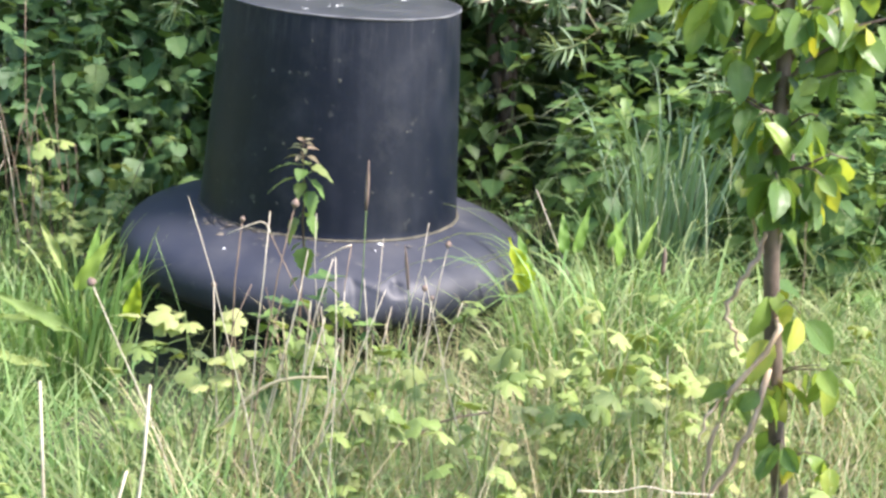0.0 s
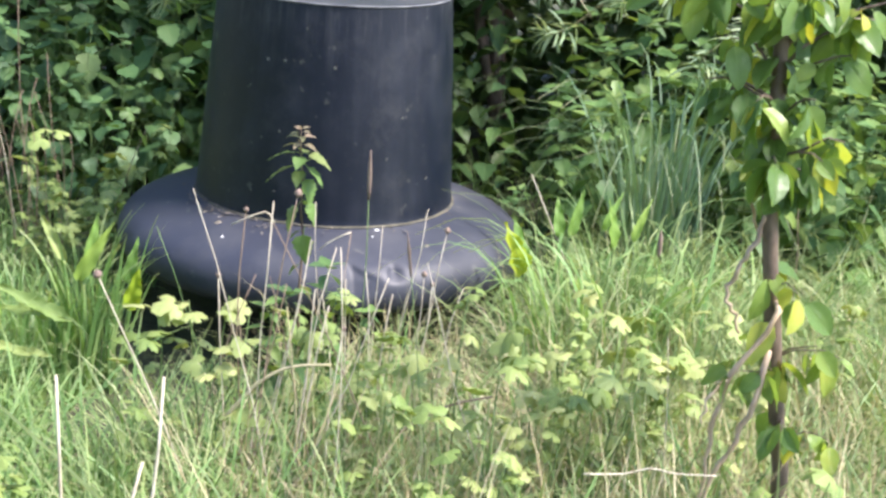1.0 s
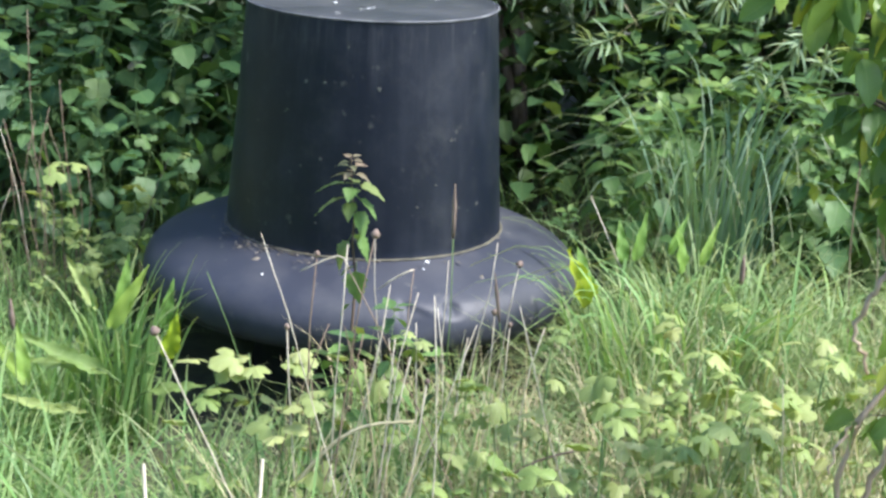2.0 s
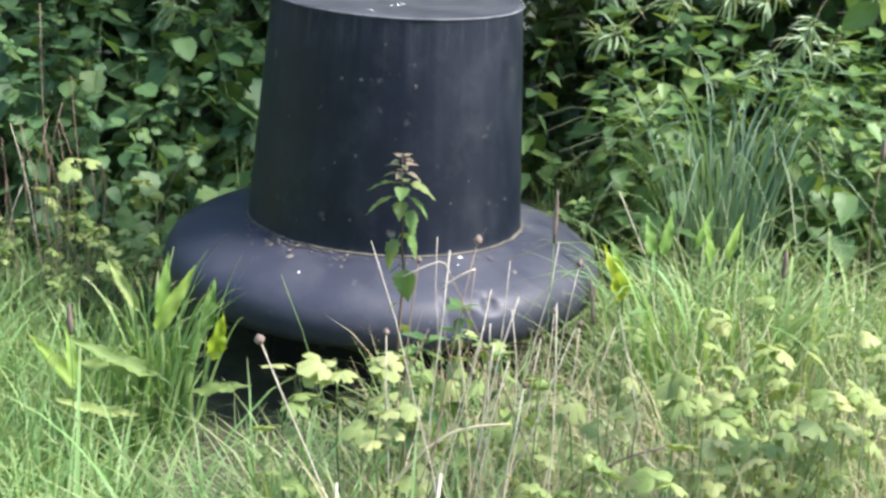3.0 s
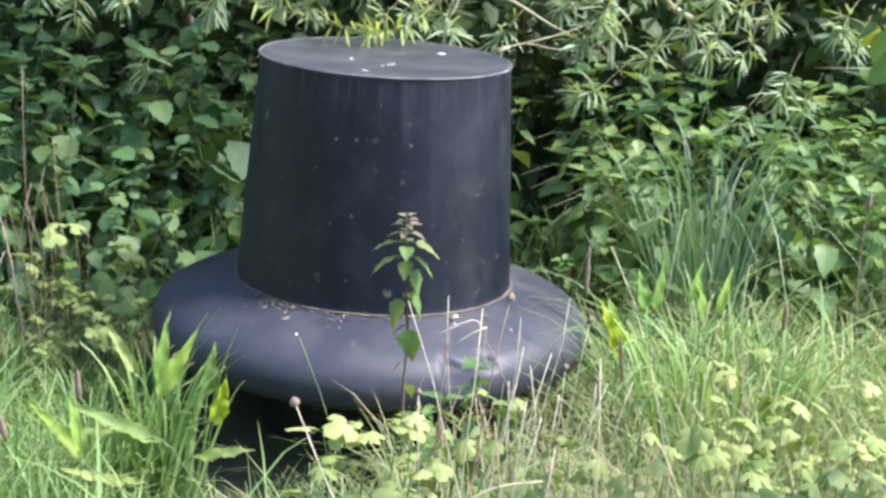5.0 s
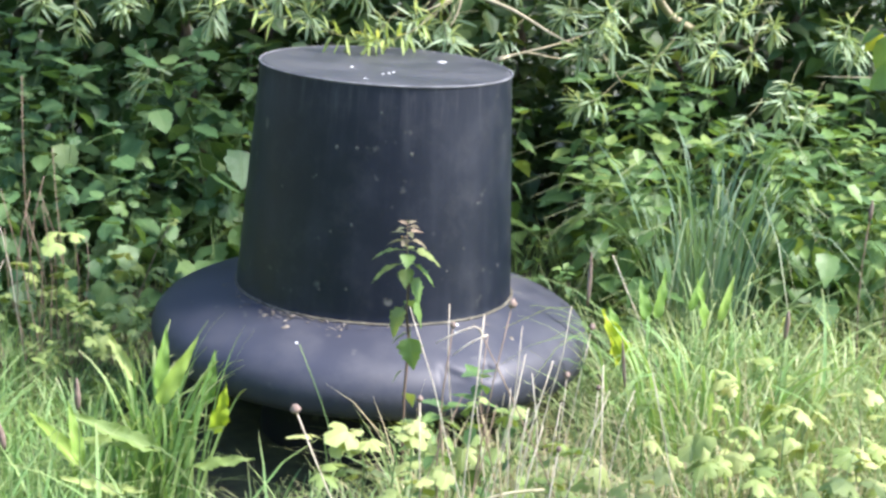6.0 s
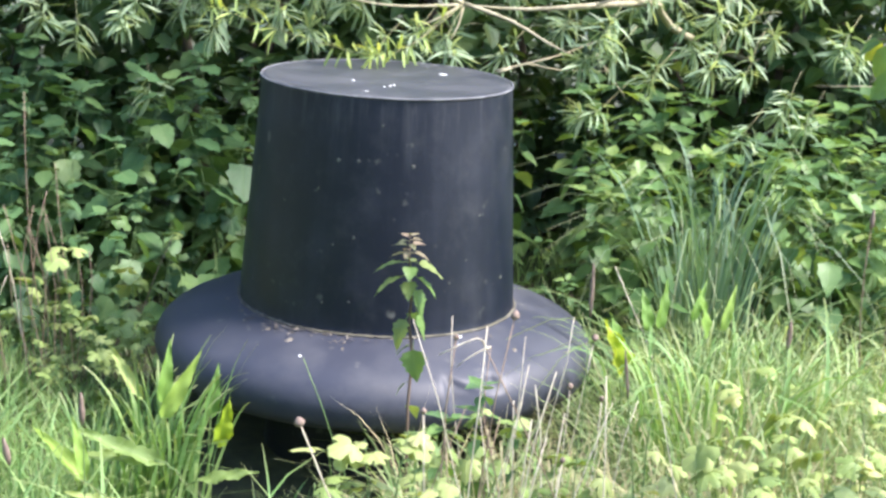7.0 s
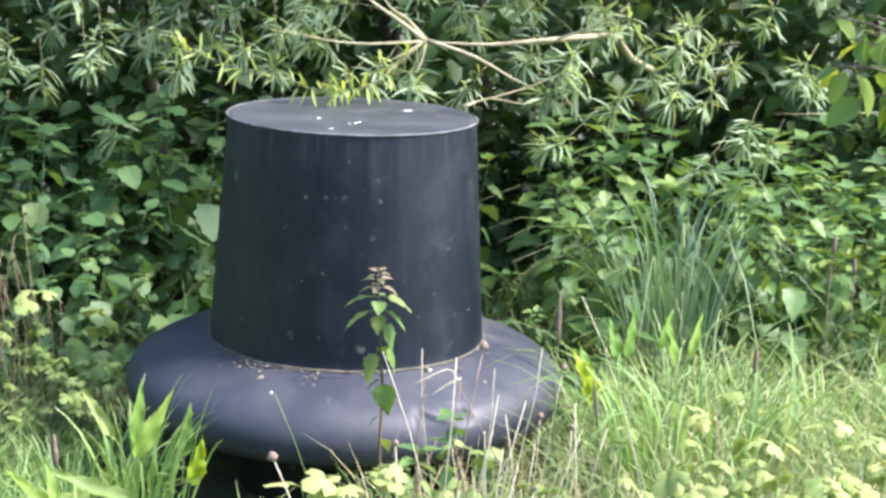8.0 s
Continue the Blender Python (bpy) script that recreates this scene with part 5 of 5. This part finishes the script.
def willow():
    w = thing("willow_shrub", pose(2.4, 1.7, 0), "narrow-leaved willow whose pale branches hang over the hat", "shrub")
    o = Vector((2.4, 1.7, 0))
    limbs = []
    for pts, r in (([(2.4, 1.7, -0.05), (2.35, 1.6, 0.5), (2.0, 1.75, 0.60), (1.3, 1.65, 0.72), (0.95, 1.3, 0.84), (0.78, 0.85, 0.95), (0.70, 0.56, 1.0), (0.53, 0.46, 0.996), (0.36, 0.45, 0.979), (0.20, 0.45, 0.982)], 0.0125),
                   ([(2.38, 1.68, 0.3), (2.2, 1.6, 1.0), (1.5, 1.3, 1.4), (0.5, 1.1, 1.45), (-0.5, 1.0, 1.35), (-1.4, 0.95, 1.2)], 0.02),
                   ([(2.2, 1.5, 0.95), (1.7, 1.4, 1.5), (1.0, 1.25, 1.85), (0.2, 1.2, 2.0), (-0.7, 1.2, 2.05)], 0.018),
                   ([(2.35, 1.6, 0.5), (2.3, 1.2, 0.85), (1.9, 0.6, 0.90), (1.5, 0.35, 0.86), (1.05, 0.25, 0.85)], 0.006),
                   ([(0.20, 0.45, 0.982), (0.13, 0.47, 1.03), (0.04, 0.5, 1.09), (-0.06, 0.55, 1.18)], 0.007), ([(0.20, 0.45, 0.982), (0.15, 0.48, 1.035), (0.11, 0.5, 1.06), (0.05, 0.55, 1.14)], 0.006),
                   ([(0.20, 0.45, 0.982), (0.05, 0.44, 0.972), (-0.06, 0.43, 0.981), (-0.22, 0.42, 1.01)], 0.0045), ([(0.20, 0.45, 0.98), (0.185, 0.42, 0.93), (0.164, 0.40, 0.893)], 0.0035), ([(0.19, 0.45, 0.978), (0.14, 0.43, 0.95), (0.093, 0.42, 0.928)], 0.004), ([(0.53, 0.46, 0.996), (0.60, 0.42, 1.03), (0.70, 0.40, 1.09)], 0.004), ([(0.20, 0.45, 0.985), (0.32, 0.42, 0.95), (0.42, 0.38, 0.90), (0.50, 0.36, 0.87)], 0.006),
                   ([(0.29, 0.37, 0.828), (0.36, 0.40, 0.848), (0.45, 0.42, 0.835), (0.58, 0.48, 0.83)], 0.0035), ([(0.28, 0.38, 0.83), (0.41, 0.40, 0.864), (0.50, 0.45, 0.889), (0.60, 0.5, 0.93)], 0.003), ([(0.53, 0.42, 0.886), (0.575, 0.41, 0.83), (0.62, 0.40, 0.772)], 0.003)):
        q = [Vector(p) - o for p in pts]
        limbs.append(q)
        part("branch", shaped("branch", tube(smooth_path(q), [r * (1 - 0.9 * (i / (len(smooth_path(q)) - 1)) ** (3 if r > 0.01 else 1.2)) for i in range(len(smooth_path(q)))], 8), TWIG), w, label="pale bare branch")
    r2 = random.Random(31)
    twigs = [((0.2, 0.45, 0.985), (0.02, 0.2, 0.885), (-0.14, 0.16, 0.905), (-0.4, 0.1, 0.985), 64), ((0.2, 0.45, 0.985), (0.12, 0.34, 0.94), (0.06, 0.24, 0.9), (-0.03, 0.17, 0.885), 40), ((0.2, 0.45, 0.98), (0.17, 0.38, 0.94), (0.15, 0.32, 0.9), (0.17, 0.28, 0.875), 26),
             ((0.66, 0.5, 0.82), (0.6, 0.46, 0.77), (0.55, 0.42, 0.735), (0.495, 0.38, 0.725), 34), ((-0.68, 0.68, 0.99), (-0.67, 0.63, 0.95), (-0.66, 0.59, 0.91), (-0.652, 0.550, 0.873), 44), ((-0.65, 0.76, 1.06), (-0.64, 0.70, 1.01), (-0.63, 0.65, 0.97), (-0.622, 0.600, 0.926), 34),
             ((-0.88, 0.73, 0.98), (-0.87, 0.68, 0.94), (-0.86, 0.64, 0.91), (-0.857, 0.600, 0.868), 34), ((-0.93, 0.78, 1.02), (-0.92, 0.73, 0.99), (-0.91, 0.69, 0.95), (-0.907, 0.650, 0.912), 30), ((-0.81, 0.83, 0.92), (-0.80, 0.78, 0.88), (-0.79, 0.74, 0.85), (-0.787, 0.700, 0.806), 28),
             ((-0.62, 0.83, 0.76), (-0.61, 0.78, 0.74), (-0.60, 0.74, 0.70), (-0.597, 0.700, 0.668), 26), ((-0.53, 0.93, 1.02), (-0.52, 0.88, 1.00), (-0.51, 0.84, 0.97), (-0.501, 0.800, 0.938), 30), ((0.05, 0.41, 0.94), (0.02, 0.36, 0.92), (-0.00, 0.32, 0.90), (-0.029, 0.280, 0.869), 30),
             ((0.14, 0.48, 0.98), (0.11, 0.43, 0.95), (0.08, 0.39, 0.92), (0.056, 0.350, 0.883), 30), ((0.03, 0.73, 1.05), (-0.00, 0.68, 1.01), (-0.03, 0.64, 0.98), (-0.051, 0.600, 0.943), 26), ((-0.19, 0.73, 1.05), (-0.18, 0.68, 1.03), (-0.18, 0.64, 1.00), (-0.168, 0.600, 0.969), 28),
             ((-0.28, 0.63, 1.01), (-0.27, 0.58, 0.99), (-0.26, 0.54, 0.96), (-0.253, 0.500, 0.934), 26), ((0.39, 0.58, 0.92), (0.36, 0.53, 0.91), (0.33, 0.49, 0.88), (0.306, 0.450, 0.856), 24), ((0.62, 0.46, 1.02), (0.58, 0.40, 0.99), (0.55, 0.35, 0.96), (0.518, 0.300, 0.924), 46),
             ((0.57, 0.43, 0.95), (0.54, 0.38, 0.92), (0.51, 0.34, 0.90), (0.486, 0.300, 0.867), 34), ((0.64, 0.45, 0.95), (0.61, 0.40, 0.93), (0.58, 0.36, 0.91), (0.559, 0.320, 0.881), 30), ((0.40, 0.63, 1.12), (0.37, 0.58, 1.08), (0.34, 0.54, 1.05), (0.319, 0.500, 1.009), 26),
             ((0.23, 0.73, 1.10), (0.20, 0.68, 1.07), (0.18, 0.64, 1.04), (0.153, 0.600, 1.008), 26), ((0.77, 0.58, 0.88), (0.74, 0.53, 0.86), (0.71, 0.49, 0.84), (0.688, 0.450, 0.815), 26), ((0.96, 0.73, 1.02), (0.93, 0.68, 1.00), (0.90, 0.64, 0.98), (0.876, 0.600, 0.949), 34),
             ((0.89, 0.49, 0.95), (0.86, 0.44, 0.92), (0.84, 0.40, 0.89), (0.813, 0.360, 0.854), 36), ((0.98, 0.49, 0.95), (0.95, 0.44, 0.92), (0.93, 0.40, 0.88), (0.901, 0.360, 0.842), 30), ((1.07, 0.43, 0.86), (1.04, 0.38, 0.83), (1.02, 0.34, 0.80), (0.993, 0.300, 0.767), 40),
             ((1.14, 0.45, 0.81), (1.11, 0.40, 0.78), (1.08, 0.36, 0.75), (1.061, 0.320, 0.722), 30), ((0.98, 0.43, 0.76), (0.95, 0.38, 0.74), (0.92, 0.34, 0.72), (0.897, 0.300, 0.693), 24), ((1.24, 0.53, 1.00), (1.21, 0.48, 0.98), (1.18, 0.44, 0.95), (1.156, 0.400, 0.916), 40),
             ((1.28, 0.55, 0.95), (1.25, 0.50, 0.93), (1.22, 0.46, 0.90), (1.196, 0.420, 0.870), 30), ((1.20, 0.73, 1.13), (1.17, 0.68, 1.10), (1.14, 0.64, 1.06), (1.116, 0.600, 1.024), 30), ((0.75, 0.63, 1.08), (0.72, 0.58, 1.06), (0.70, 0.54, 1.03), (0.671, 0.500, 1.005), 28)]
    for i in range(241):
        e = Vector((r2.uniform(-1.4, 2.1), r2.uniform(0.5, 1.2), r2.uniform(0.84, 1.4)))
        if i > 90:
            # unseen crown above the hat, added to shade what stands behind it
            e = Vector((r2.uniform(-0.6, 1.2) if i < 176 else r2.uniform(-1.7, 0.2), r2.uniform(0.35, 1.6), r2.uniform(1.55, 2.2)))
        up = Vector((r2.uniform(-0.12, 0.2), r2.uniform(0.12, 0.35), r2.uniform(-0.12, 0.22)))
        twigs.append((e + up, e + up * 0.62 + Vector((0, 0, 0.02)), e + up * 0.3 + Vector((0, 0, 0.02)), e, 34))
    BIG = len(twigs) - 150
    for k, (a, b, c, d, n) in enumerate(twigs):
        q = smooth_path([Vector(p) - o for p in (a, b, c, d)])
        t = part("twig", shaped("twig", tube(q, [0.0013 * (1 - 0.6 * i / len(q)) for i in range(len(q))], 5), FINE_TWIG), w)
        lv = part("leaves", shaped("leaves", willow_leaves(q, n if k < BIG else 60, r2, 0.85 if k < 2 else 1.0 if k < BIG else 1.5, 0.85 if k < 2 else 0.5 if k < BIG else 0.9), YOUNG if k < 2 else WILLOW), t)
        lv["kind"] = "stuff"
    return w


willow()

# ---------------------------------------------------------------- shrubs that close the place behind
SHRUB_LEAF = [leaf_shape("heart", 0.08, 0.06, 3, 0.12, dr, 0, petiole=0, seed=k) for k, dr in enumerate((0.15, 0.35))]


def shrub(x, y, h, w, n, seed, big=1.0, label="dense shady hedge shrub behind the weeds", group="hedge shrubs"):
    r2 = random.Random(seed)
    s = thing("hedge_shrub", pose(x, y, 0), label, "shrub", group)
    for k in range(4):
        a = r2.uniform(1.6, 3.6) if 0.2 < x < 1.0 else r2.uniform(0, 6.28)
        pts = bend((0.04 * math.cos(a), 0.04 * math.sin(a), -0.05), (w * 0.5 * math.cos(a), w * 0.35 * math.sin(a), h * 0.85), (0, 0, 0.1), 6, r2, 0.03)
        part("trunk", shaped("trunk", tube(pts, [0.022 * (1 - 0.12 * i) for i in range(7)], 6), BARK), s)
    out = []
    while len(out) < n:
        p = Vector((r2.uniform(-1, 1), r2.uniform(-1, 1), r2.uniform(0, 1)))
        edge = 1 + 0.35 * noise.noise(p * 2.3 + Vector((seed, 0, 0)))
        if math.hypot(p.x, p.y) > edge * (1 - 0.45 * p.z ** 2) or noise.noise(p * 4.5 + Vector((0, seed, 0))) < -0.22:
            continue
        q = Vector((p.x * w, p.y * w * 0.7, 0.05 + p.z * h))
        # the gap between the bushes
        if ((x + q.x - 0.60) / 0.26) ** 2 + ((q.z - 0.50) / 0.34) ** 2 < 1 and 1.0 < y + q.y < 2.0 and r2.random() < 0.93:
            n -= 1
            continue
        m = leaf_pose(q, r2.uniform(0, 360), r2.uniform(-50, 15), r2.uniform(-30, 30), big * r2.uniform(0.7, 1.3))
        out.append(moved(r2.choice(SHRUB_LEAF), m))
    c = part("crown", shaped("crown", joined(out), SHADE), s)
    c["kind"] = "stuff"


for i, (x, y, h, w, n) in enumerate(((-1.3, 1.75, 1.6, 0.75, 1900), (-0.45, 1.6, 1.5, 0.7, 1900), (0.4, 1.75, 1.6, 0.7, 1900), (1.2, 1.7, 1.5, 0.7, 1900), (2.0, 1.5, 1.6, 0.75, 1700), (-2.2, 1.5, 1.6, 0.8, 1500), (2.9, 1.4, 1.7, 0.8, 1300), (-3.3, 1.5, 1.8, 0.9, 1200), (3.9, 1.5, 1.8, 0.9, 1100),
                                     (-0.9, 2.7, 2.4, 1.0, 1400), (0.7, 2.8, 2.5, 1.0, 1400), (2.2, 2.7, 2.4, 1.0, 1200), (-2.6, 2.7, 2.4, 1.0, 1200), (-4.6, 2.2, 2.4, 1.1, 1000), (5.0, 2.2, 2.4, 1.1, 1000), (-0.1, 2.2, 1.5, 0.9, 1900), (1.5, 2.2, 1.5, 0.9, 1900), (-1.7, 2.2, 1.5, 0.9, 1900), (-2.0, 3.9, 3.0, 1.4, 1600), (0.2, 3.9, 3.0, 1.4, 1600), (2.4, 3.9, 3.0, 1.4, 1600), (4.4, 3.6, 3.0, 1.4, 1300), (-4.2, 3.6, 3.0, 1.4, 1300), (0.7, 3.3, 2.0, 1.0, 1500), (1.5, 3.2, 2.0, 1.0, 1500))):
    shrub(x, y, h, w, n, 300 + i)

# unseen tall hedge, added behind the camera and left to darken reflections
for i, (x, y) in enumerate(((-8.5, -9.5), (-6.0, -10.5), (-3.5, -11), (-1.0, -11), (1.5, -11.2), (4.0, -11), (-8.8, -7), (-8.6, -4.5), (-8.2, -2), (-7.5, 0.5))):
    shrub(x, y, 4.5 + 0.6 * math.sin(i * 2.3), 1.9, 1100, 500 + i, 3.4, "unseen tall hedge shrub added to darken the hat's reflections", "far hedge shrubs")
